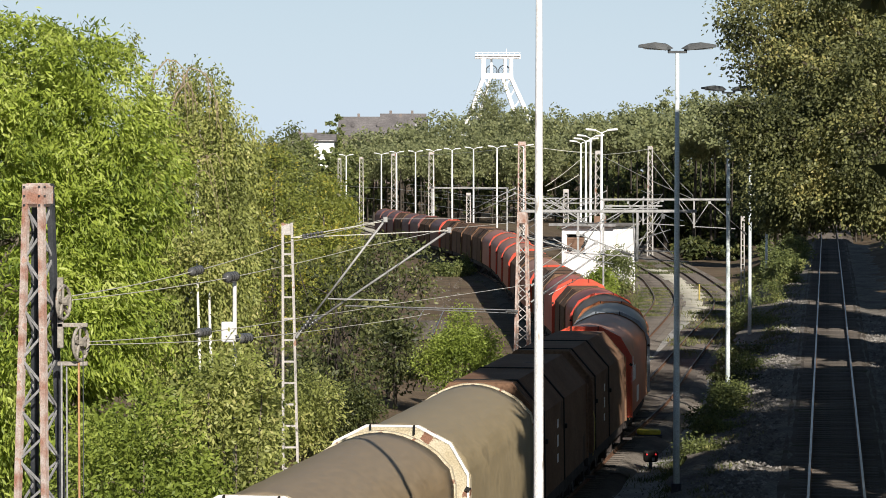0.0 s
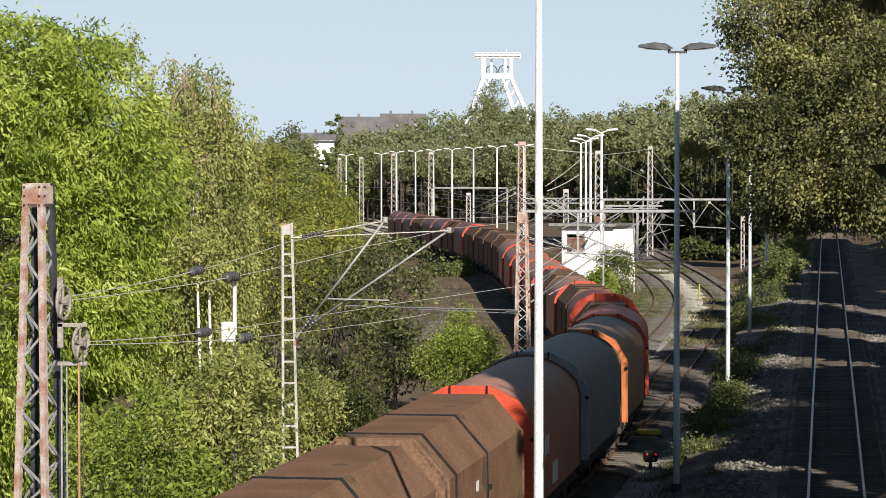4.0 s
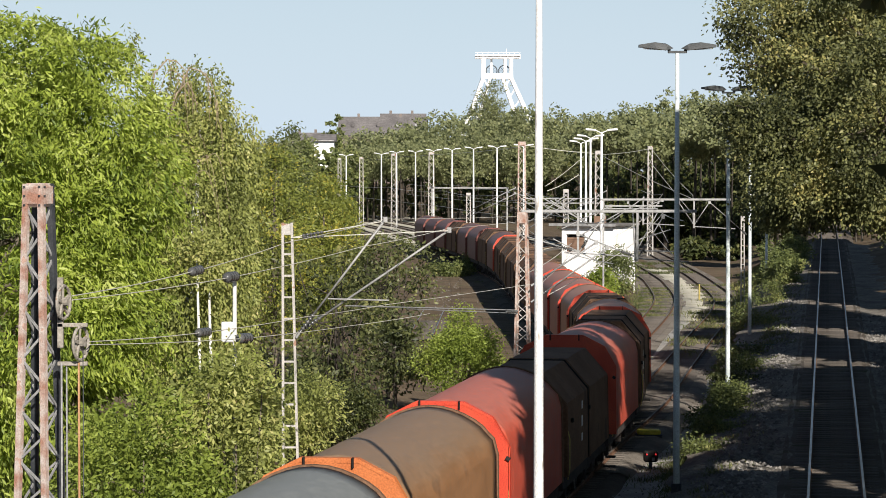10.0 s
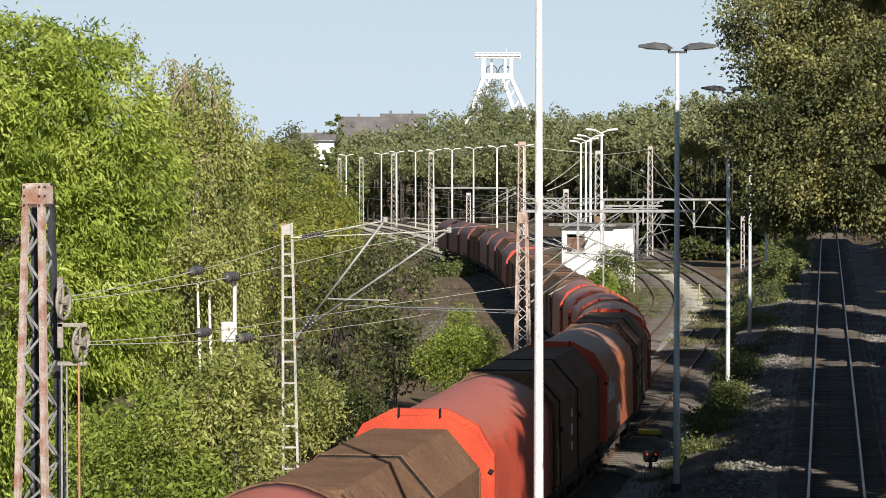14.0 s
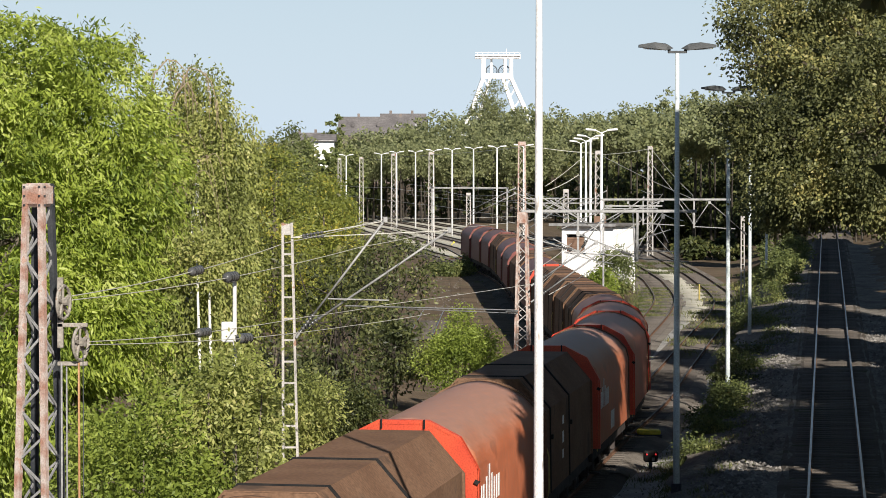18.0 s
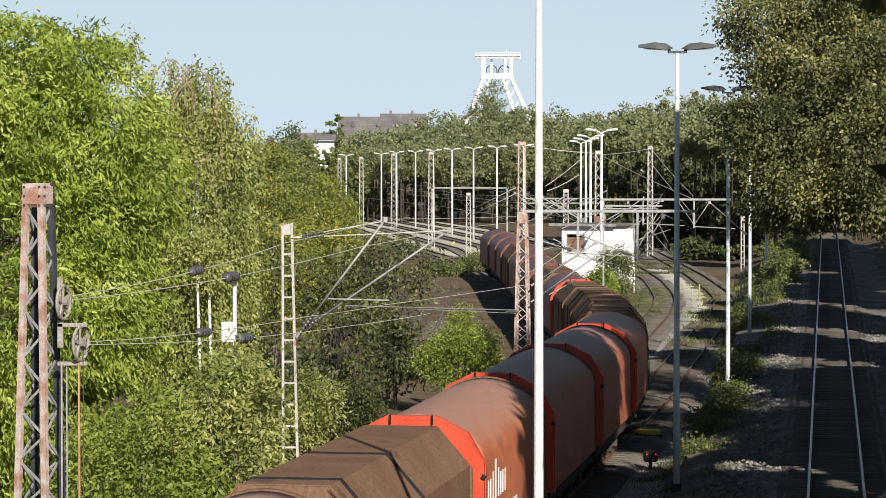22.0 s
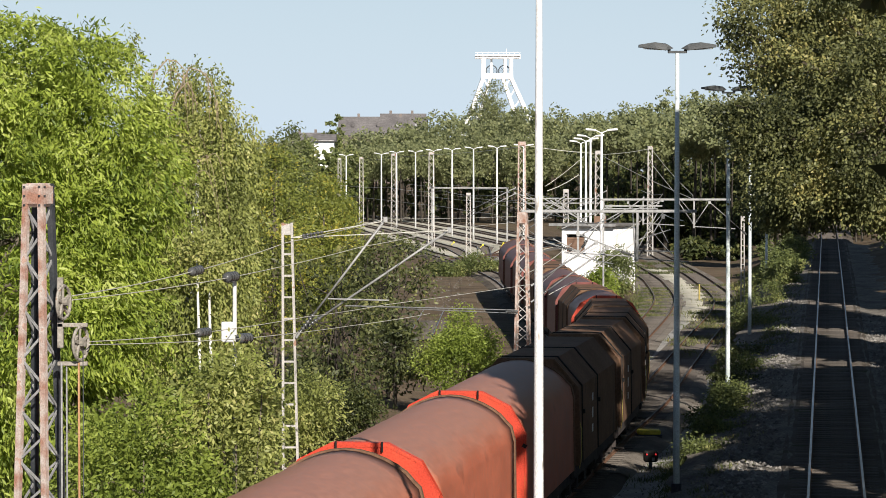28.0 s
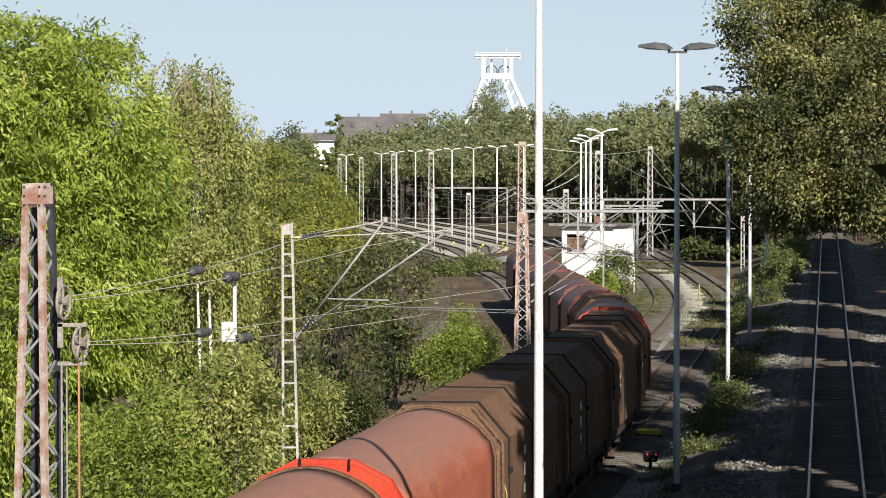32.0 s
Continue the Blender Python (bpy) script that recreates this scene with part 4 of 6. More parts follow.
def wheel_mesh():
    bm = bmesh.new()
    prof = [(0.0, -0.06), (0.12, -0.06), (0.14, -0.03), (0.36, -0.03), (0.38, -0.06), (0.46, -0.06), (0.46, 0.05), (0.49, 0.055), (0.49, 0.075), (0.38, 0.075), (0.36, 0.03), (0.14, 0.03), (0.12, 0.06), (0.0, 0.06)]
    n = 20
    rings = [[bm.verts.new((x, r * math.cos(k * math.tau / n), r * math.sin(k * math.tau / n))) for k in range(n)] for r, x in prof[1:-1]]
    for a, b in zip(rings, rings[1:]):
        for k in range(n):
            bm.faces.new((a[k], a[(k + 1) % n], b[(k + 1) % n], b[k]))
    bm.faces.new(rings[0][::-1])
    bm.faces.new(rings[-1])
    me = bpy.data.meshes.new("wheel")
    bm.to_mesh(me)
    bm.free()
    me.materials.append(M["wheel"])
    return me


def running_gear(t):
    part("underframe", box((2.6, 10.7, 0.28), (0, 6.02, 1.12), bevel=0.02), M["under"], t)
    for sx in (-1, 1):
        part("sole_bar", box((0.12, 10.9, 0.34), (sx * 1.32, 6.02, 1.06), bevel=0.02), M["under"], t)
        part("step", box((0.3, 0.35, 0.05), (sx * 1.42, 0.9, 0.55)), M["under"], t)
        part("handrail", tube([(sx * 1.5, 0.66, 1.2), (sx * 1.56, 0.62, 1.5), (sx * 1.56, 0.62, 2.3), (sx * 1.5, 0.66, 2.5)], 0.016, 6), M["worn_yellow"], t)
    wheel = wheel_mesh()
    for yb in (2.6, 9.44):
        bog = bmesh.new()
        for sx in (-1, 1):
            add_box(bog, (0.14, 2.5, 0.22), (sx * 1.0, yb, 0.62), bevel=0.02)
            for dy in (-0.9, 0.9):
                add_box(bog, (0.22, 0.3, 0.34), (sx * 1.02, yb + dy, 0.5), bevel=0.02)
        add_box(bog, (2.0, 0.5, 0.24), (0, yb, 0.72))
        b = part("bogie", bog, M["under"], t)
        for dy in (-0.9, 0.9):
            part("axle", tube([(-0.9, yb + dy, 0.46), (0.9, yb + dy, 0.46)], 0.08, 8), M["wheel"], b)
            for sx in (-1, 1):
                o = part("wheel", wheel, None, b)
                o.matrix_basis = Matrix.Translation((sx * 0.7525, yb + dy, 0.46)) @ Matrix.Rotation(0 if sx < 0 else math.pi, 4, 'Z')
    for y, s in ((0.0, 1), (WAGON_L, -1)):
        for sx in (-1, 1):
            part("buffer", tube([(sx * 0.875, y, 1.06), (sx * 0.875, y + s * 0.04, 1.06), (sx * 0.875, y + s * 0.05, 1.06), (sx * 0.875, y + s * 0.66, 1.06)], [0.22, 0.24, 0.1, 0.13], 12), M["under"], t)
        part("coupling", box((0.12, 0.5, 0.2), (0, y + s * 0.3, 1.04)), M["under"], t)


def round_wagon(cloth, ring, label, lettering=False, big_end=False):
    t = thing("hooded_wagon", label, "freight wagon", group="hooded freight wagons")
    running_gear(t)
    g = 0.085 if big_end else 0.03
    w = part("end_wall", plate(grown(OCTAGON, g - 0.012), 0.60, 0.72), RING[ring], t, "bright painted steel end wall")
    part("rim", band(OCTAGON, 0.592, 0.80, -0.06, g), RING[ring], w)
    if ring == "cream":
        part("edge", band(OCTAGON, 0.58, 0.605, g - 0.03, g + 0.012), M["letter"], w, "white-painted edge")
    for x in (-0.45, 0.45):
        part("clamp", box((0.035, 0.06, 0.2), (x, 0.57, 4.2 + g), bevel=0.008), M["rubber"], w)
    for sx in (-1, 1):
        part("lever", box((0.1, 0.12, 0.08), (sx * 1.55, 0.6, 3.05), Matrix.Rotation(0.5, 4, 'Y')), M["rubber"], w)
        part("stiffener", box((0.08, 0.08, 1.7), (sx * 0.5, 0.58, 2.3), bevel=0.015), RING[ring], w)
    part("end_wall", plate(ARCH, 11.34, 11.42), RING[ring], t, "painted steel end wall")
    part("rim", band(ARCH, 11.32, 11.46, 0.0, 0.03), HEX if ring != "cream" else RING["cream"], t)
    part("hood", shell(ARCH, 0.74, 11.36, lengths=14, sagging=0.010), cloth, t, smooth=True)
    if lettering:
        for k, (h, y) in enumerate(((0.5, 1.3), (0.5, 1.62), (0.5, 1.95), (0.62, 2.35), (0.85, 2.75), (0.62, 3.15), (0.5, 3.5), (0.5, 3.85), (0.5, 4.2))):
            part("lettering", box((0.012, 0.14, h), (1.497, y, 2.35 + h / 2), bevel=0), M["letter"], t)
        part("lettering", box((0.012, 1.1, 0.55), (1.5, 5.6, 1.75)), M["letter"], t, "white data panel")
    return t


def angular_wagon(label, torn=False):
    section = [(x, z - (0.2 if torn and z > 2 else 0)) for x, z in ANGULAR]
    t = thing("hooded_wagon", label, "freight wagon", group="hooded freight wagons")
    running_gear(t)
    part("end_wall", plate(grown(section, -0.05), 0.62, 0.72), HEX, t)
    part("end_wall", plate(grown(section, -0.05), 11.34, 11.42), HEX, t)
    cuts = [(0.60, 1.62, 0.0), (1.62, 5.80, 0.0), (5.80, 11.46, 0.0)] if not torn else [(0.60, 6.0, 0.0), (6.0, 11.46, 0.03)]
    for a, b, g in cuts:
        h = part("hood", shell(grown(section, g), a + 0.02, b - 0.02, lengths=1), HEX, t)
        part("edge_strip", band(grown(section, g), a + 0.07, a + 0.16, 0.002, 0.022), HEX, h)
    for y in [c[1] for c in cuts[:-1]]:
        part("seal", band(section, y - 0.035, y + 0.045, 0.0, 0.03), M["rubber"], t, "black rubber seal between the hoods")
    for y in (1.7, 5.9):
        part("latch", box((0.07, 0.16, 0.12), (1.51, y, 2.7), bevel=0.015), M["rubber"], t)
    if torn:
        part("flap", box((1.1, 0.5, 0.04), (0.1, 0.75, 4.02), Matrix.Rotation(0.12, 4, 'X') @ Matrix.Rotation(0.08, 4, 'Y')), HEX, t, "bent loose cover plate")
    for k, h in enumerate((0.22, 0.3, 0.22)):
        part("lettering", box((0.008, 0.3, h), (1.475, 4.4, 2.9 - k * 0.45)), M["letter"], t)
    return t


ROUND = "round %s tarpaulin hood wagon with %s end"
TRAIN = [  # kind, cloth, end wall, label, more
    (-2, "r", "olive", "copper", ROUND % ("dusty olive", "a faded orange"), {}),
    (-1, "r", "olive", "cream", ROUND % ("dusty olive-brown", "a cream"), {}),
    (0, "r", "beige", "cream", ROUND % ("beige", "a chipped cream"), {}),
    (1, "a", "", "", "", {}), (2, "a", "", "", "", {}),
    (3, "r", "orange", "orange", ROUND % ("faded orange", "a bright orange"), dict(lettering=True)),
    (4, "r", "grey", "blue", ROUND % ("dull grey", "a blue-grey"), {}),
    (5, "r", "bronze", "copper", ROUND % ("brown-stained orange", "a faded orange"), {}),
    (6, "r", "red", "red", ROUND % ("clean red", "a bright red"), {}),
    (7, "a", "", "", "", dict(torn=True)),
    (8, "r", "red", "orange", ROUND % ("weathered red", "a wide bright orange"), dict(big_end=True)),
    (9, "a", "", "", "", {}),
    (10, "r", "orange", "orange", ROUND % ("faded orange", "a bright orange"), dict(lettering=True)),
    (11, "a", "", "", "", {}),
    (12, "r", "orange", "orange", ROUND % ("brown-stained orange", "a bright orange"), dict(lettering=True)),
    (13, "r", "rust", "red", ROUND % ("grimy rust-red", "a bright red"), {}),
    (14, "r", "rust", "red", ROUND % ("grimy rust-red", "a bright red"), {}),
    (15, "r", "rust", "red", ROUND % ("rust-red", "a bright red"), {}),
    (16, "a", "", "", "", {}), (17, "a", "", "", "", {}), (18, "a", "", "", "", {}), (19, "a", "", "", "", {}),
    (20, "r", "maroon", "orange", ROUND % ("dull dark red", "a bright orange"), {}),
    (21, "a", "", "", "", {}),
    (22, "r", "maroon", "dull", ROUND % ("dull dark red", "a dull red"), {}),
    (23, "r", "maroon", "dull", ROUND % ("dull dark red", "a dull red"), {}),
    (24, "a", "", "", "", {}),
    (25, "r", "maroon", "dull", ROUND % ("dull dark red", "a dull red"), {}),
    (26, "r", "maroon", "dull", ROUND % ("dark red", "a dull red"), {}),
    (27, "r", "maroon", "dull", ROUND % ("dark red", "a dull red"), {}),
]
WAGONS = {}


def build_train():
    for k, kind, cloth, ring, label, more in TRAIN:
        if kind == "r":
            WAGONS[k] = round_wagon(TARP[cloth], ring, label, **more)
        else:
            WAGONS[k] = angular_wagon("angular brown steel hood wagon with " + ("a bent loose cover plate" if more else "three telescoping covers"), **more)


def train_s(t):
    """Where the first wagon's near end is along the line."""
    return 54.78 - 6.34 * t - 0.0512 * t * t + 0.00208 * t ** 3 - 0.9 * math.exp(-((t - 19.3) / 2.2) ** 2)


def motions():
    for k, w in WAGONS.items():
        rows = []
        for i in range(65):
            t = i * 0.5
            s = train_s(t) + WAGON_L * k
            a, b = on_main(s + 2.6), on_main(s + 9.44)
            d = (b - a).normalized()
            o = (a + b) / 2 - d * 6.02
            rows.append((t, Matrix.Translation(o) @ Matrix.Rotation(math.atan2(-d.x, d.y), 4, 'Z') @ Matrix.Rotation(math.asin(d.z), 4, 'X')))
        walk(w, rows)


# ---------- trees, bushes, grass ----------
def leaf_mesh(name, centres, dirs, size, mat, rng, ratio=0.4, flat=0.5):
    """One small pointed leaf at each centre, along its direction."""
    n = len(centres)
    d = dirs / np.linalg.norm(dirs, axis=1, keepdims=True)
    r = rng.normal(size=(n, 3))
    r[:, 2] *= flat
    side = np.cross(d, r)
    side /= np.linalg.norm(side, axis=1, keepdims=True) + 1e-9
    ln = size * rng.uniform(0.65, 1.3, (n, 1))
    v = np.empty((n, 4, 3))
    v[:, 0], v[:, 2] = centres - d * ln / 2, centres + d * ln / 2
    mid = centres + np.cross(d, side) * ln * 0.08
    v[:, 1], v[:, 3] = mid + side * ln * ratio / 2, mid - side * ln * ratio / 2
    me = bpy.data.meshes.new(name)
    me.vertices.add(4 * n)
    me.vertices.foreach_set("co", v.reshape(-1))
    me.loops.add(4 * n)
    me.loops.foreach_set("vertex_index", np.arange(4 * n))
    me.polygons.add(n)
    me.polygons.foreach_set("loop_start", np.arange(0, 4 * n, 4))
    me.polygons.foreach_set("loop_total", np.full(n, 4))
    me.materials.append(mat)
    me.update(calc_edges=True)
    return me


def crown_points(blobs, n, rng, clump=0.45, per=26, inner=0.62, droop=0.0, sink=0.35):
    """Leaves in twig-sized clumps over the outer part of each lobe (x, y, z, rx, ry, rz)."""
    bl = np.array(blobs, float)
    w = bl[:, 3] * bl[:, 5] + bl[:, 4] * bl[:, 5] + bl[:, 3] * bl[:, 4]
    m = max(4, n // per)
    which = rng.choice(len(bl), m, p=w / w.sum())
    u = rng.normal(size=(m, 3))
    u /= np.linalg.norm(u, axis=1, keepdims=True)
    rad = rng.uniform(inner ** 3, 1.0, (m, 1)) ** (1 / 3) * rng.uniform(0.9, 1.08, (m, 1))
    cc = bl[which, :3] + u * rad * bl[which, 3:]
    idx = np.repeat(np.arange(m), per)
    off = rng.normal(size=(len(idx), 3)) * clump * np.array([1, 1, 0.8])
    if droop:
        hang_ = rng.uniform(0, 1, len(idx))
        off[:, :2] *= 0.5
        off[:, 2] -= hang_ * droop
    c = cc[idx] + off
    d = u[idx] * 0.8 + rng.normal(size=(len(idx), 3)) * 0.7
    d[:, 2] -= sink + droop
    return c, d


def tree(name, label, at, trunk_h, trunk_r, blobs, n, leaf, mat, seed, clump=0.45, ratio=0.4, bark="bark", droop=0.0, limbs=7, inner=0.6, per=26, group="trees", category="tree", lean=(0, 0), sink=0.35):
    rng = np.random.default_rng(seed)
    t = thing(name, label, category, at, 0, group)
    part("trunk", tube([(lean[0] * z / trunk_h, lean[1] * z / trunk_h, z) for z in (-0.4, 0.3, trunk_h * 0.35, trunk_h * 0.7, trunk_h)],
                       [trunk_r * 1.5, trunk_r, trunk_r * 0.85, trunk_r * 0.6, trunk_r * 0.2], 8), M[bark], t, smooth=True)
    for k in range(limbs):
        b = blobs[k % len(blobs)]
        z = trunk_h * (0.3 + 0.6 * k / max(1, limbs))
        a = Vector((lean[0] * z / trunk_h, lean[1] * z / trunk_h, z))
        tip = Vector(b[:3]) + Vector(rng.uniform(-0.7, 0.7, 3)) * min(b[3:])
        mid = a.lerp(tip, 0.5) + Vector(rng.uniform(-0.3, 0.3, 3))
        part("limb", tube([a, mid, tip], [trunk_r * 0.45, trunk_r * 0.25, 0.02], 6), M[bark], t, smooth=True)
    c, d = crown_points(blobs, n, rng, clump, per, inner, droop, sink)
    part("crown", leaf_mesh("crown", c, d, leaf, mat, rng, ratio), None, t)
    return t


def lobes(rng, cx, cy, cz, rx, ry, rz, n, size=0.45):
    """An uneven crown: smaller lobes scattered over a large one."""
    out = [(cx, cy, cz, rx * 0.8, ry * 0.8, rz * 0.85)]
    for k in range(n):
        u = rng.normal(size=3)
        u /= np.linalg.norm(u)
        s = size * rng.uniform(0.7, 1.25)
        out.append((cx + u[0] * rx * 0.72, cy + u[1] * ry * 0.72, cz + u[2] * rz * 0.75, rx * s, ry * s, rz * s * 0.9))
    return out


def build_near_trees():
    rng = np.random.default_rng(5)
    # bright tree on the bank, full to the ground
    b = lobes(rng, -2.2, 0, 6.2, 4.5, 3.4, 5.5, 22, 0.28) + [(-2.2, 0, 6.4, 4.6, 3.4, 5.7), (0.2, 0, 9.9, 1.9, 2.4, 1.9), (0.9, 0, 8.2, 1.9, 2.2, 2.4), (-1.5, 0, 10.6, 2.2, 2.5, 1.6), (-3.2, 0, 10.8, 2.0, 2.4, 1.5)]
    tree("broadleaf_tree", "tall bright green tree with narrow drooping leaves", (-8.6, 62, 0.9), 10.5, 0.22, b, 155000, 0.18, M["leaf_bright"], 11, clump=0.16, ratio=0.27, per=44, inner=0.8, sink=0.9, limbs=9)
    # birch beside it
    b = lobes(rng, 0.2, 0, 6.0, 2.1, 2.4, 5.2, 10, 0.42) + [(0.2, 0, 6.2, 2.2, 2.2, 5.3), (-0.2, 0, 11.1, 0.9, 1.0, 0.9), (0.7, 0, 11.0, 0.8, 0.9, 0.9), (1.2, 0.4, 9.4, 1.1, 1.3, 1.6), (-1.35, 0, 12.4, 0.22, 0.25, 0.7)]
    tree("birch_tree", "birch with white stem and hanging olive-green twigs", (-7.4, 76, 0.7), 10.4, 0.12, b, 84000, 0.118, M["leaf_birch"], 12, clump=0.18, ratio=0.5, per=34, bark="birch_bark", droop=1.1, limbs=8, inner=0.7, lean=(0.6, 0))
    t = bpy.context.scene.objects["birch_tree"]
    for k in range(34):
        z = rng.uniform(6.5, 11.5)
        x, y = 0.2 + rng.uniform(-1, 1) * (0.25 + 0.28 * (12 - z)), rng.uniform(-2.0, 0.3)
        s, drop = rng.uniform(0.35, 0.9) * (1 if x > 0.2 else -1), rng.uniform(0.9, 1.8)
        arc = [(x + s * (u - 0.5), y - 0.2 * u, z + 0.3 * math.sin(math.pi * u) - drop * max(0.0, u - 0.45) ** 2 * 3) for u in np.linspace(0, 1, 9)]
        part("twig", tube(arc, [0.014 - 0.0013 * i for i in range(9)], 4), M["twig"], t)
    # arching boughs over the top
    for arc in (((-8.19, 10.87), (-7.96, 12.14), (-7.61, 12.53), (-7.34, 12.47), (-7.08, 12.2), (-6.98, 11.6)), ((-7.3, 11.6), (-7.0, 12.3), (-6.67, 12.2), (-6.4, 11.93), (-6.26, 11.4), (-6.2, 10.8)), ((-7.7, 10.4), (-7.35, 11.6), (-7.05, 11.9), (-6.85, 11.5))):
        pts = [(x + 7.4, -1.4, z - 0.7) for x, z in arc]
        part("limb", tube(pts, [0.028 - 0.004 * i for i in range(len(pts))], 6), M["twig"], t, smooth=True)
        for x, y, z in pts[2:]:
            for k in range(2):
                px, drop = x + rng.uniform(-0.15, 0.15), rng.uniform(0.4, 1.1)
                part("twig", tube([(px, y, z), (px + 0.06, y - 0.05, z - drop * 0.5), (px + 0.05, y - 0.05, z - drop)], [0.008, 0.006, 0.004], 4), M["twig"], t)
    # second stems seen white through the leaves
    for x, y in ((-6.62, 73.0), (-6.35, 73.4)):
        t = thing("birch_sapling", "slim white birch stem among leaves", "tree", (x, y, 0.6), 0, "trees")
        part("trunk", tube([(0, 0, 0), (0.05, 0, 3), (-0.04, 0, 6.6)], [0.06, 0.05, 0.025], 7), M["birch_bark"], t, smooth=True)
        c, d = crown_points([(0, 0, 6.4, 0.5, 0.6, 1.0)], 900, rng, 0.2, 20, 0.2)
        part("crown", leaf_mesh("crown", c, d, 0.12, M["leaf_birch"], rng, 0.5), None, t)
    # yellowing trees behind
    for x, y, h, rx, s, m, lf in ((-11.0, 118, 11.6, 3.0, 21, "leaf_birch", 0.2), (-8.0, 128, 9.8, 2.6, 22, "leaf_yellow", 0.2), (-6.0, 136, 8.2, 2.2, 23, "leaf_yellow", 0.2),
                                  (-14.0, 150, 13.0, 3.6, 24, "leaf_mid", 0.24), (-10.2, 165, 11.5, 3.4, 25, "leaf_mid", 0.24), (-7.4, 172, 8.6, 2.6, 26, "leaf_yellow", 0.22),
                                  (-17, 185, 13.5, 4.0, 27, "leaf_mid", 0.26)):
        b = lobes(rng, 0, 0, h * 0.55, rx, rx, h * 0.46, 9, 0.45)
        tree("broadleaf_tree", "green tree with leaves turning yellow" if m == "leaf_yellow" else "dense olive-green tree beside the yard", (x, y, 0.3), h * 0.85, 0.15, b, 14000, lf * 0.96, M[m], s, clump=0.28, per=24, inner=0.76, limbs=6)
    # dark open shrubs beyond the second mast
    for x, y, h, r, s in ((-3.9, 98, 6.6, 2.3, 31), (-2.3, 112, 7.3, 2.3, 32), (-5.6, 92, 4.2, 2.2, 33), (-1.9, 107, 3.4, 1.4, 34), (-3.4, 122, 7.2, 2.2, 35)):
        b = lobes(rng, 0, 0, h * 0.55, r, r, h * 0.45, 8, 0.42)
        tree("elder_bush", "dark open bush with thin branches", (x, y, 0.2), h * 0.8, 0.07, b, 3000, 0.21, M["leaf_shrub"], s, clump=0.22, per=20, inner=0.2, limbs=26, bark="dark_bark", group="bushes", category="bush")
    b = lobes(rng, 0, 0, 1.8, 1.75, 1.5, 1.7, 9, 0.42) + [(-0.15, 0, 3.5, 0.45, 0.5, 0.9)]
    tree("young_bush", "bright yellow-green young bush beside the track", (0.85, 104, -0.1), 2.8, 0.06, b, 20000, 0.125, M["leaf_lime"], 41, clump=0.2, per=22, inner=0.55, limbs=8, group="bushes", category="bush")
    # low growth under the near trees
    for x, y, h, r, s, m in ((-4.6, 56.6, 5.7, 1.15, 56, "leaf_birch"), (-5.3, 61.5, 4.8, 1.1, 57, "leaf_birch"), (-6.0, 54, 5.6, 1.7, 58, "leaf_lime"), (-6.2, 66, 4.6, 2.0, 51, "leaf_lime"), (-6.2, 74, 3.6, 1.6, 52, "leaf_birch"), (-4.6, 86, 3.0, 1.6, 53, "leaf_birch"), (-7.0, 57, 4.0, 1.8, 54, "leaf_lime"), (-3.4, 88, 2.4, 1.3, 55, "leaf_elder_shade")):
        b = lobes(rng, 0, 0, h * 0.5, r, r, h * 0.5, 7, 0.45)
        tree("bank_bush", "leafy green bush on the bank", (x, y, 0.3), h * 0.6, 0.05, b, 11000, 0.14, M[m], s, clump=0.22, per=26, inner=0.6, limbs=6, group="bushes", category="bush")
    # bushes round the signal hut and along the far sidings
    for x, y, h, r, s, m in ((13.2, 205, 3.6, 1.7, 61, "leaf_mid"), (11.6, 199, 2.4, 1.3, 62, "leaf_lime"), (3.1, 262, 1.8, 2.2, 63, "leaf_mid"), (1.0, 255, 1.2, 1.8, 64, "leaf_mid"),
                             (22.4, 180, 1.8, 1.5, 65, "leaf_mid"), (24.8, 196, 1.7, 1.6, 66, "leaf_mid"), (27.5, 215, 2.2, 2.0, 68, "leaf_mid")):
        b = lobes(rng, 0, 0, h * 0.5, r, r, h * 0.5, 7, 0.45)
        tree("bank_bush", "leafy green bush among weeds", (x, y, ground_z(x, y)), h * 0.6, 0.05, b, 4500, 0.23, M[m], s, clump=0.28, per=20, inner=0.5, limbs=5, group="bushes", category="bush")


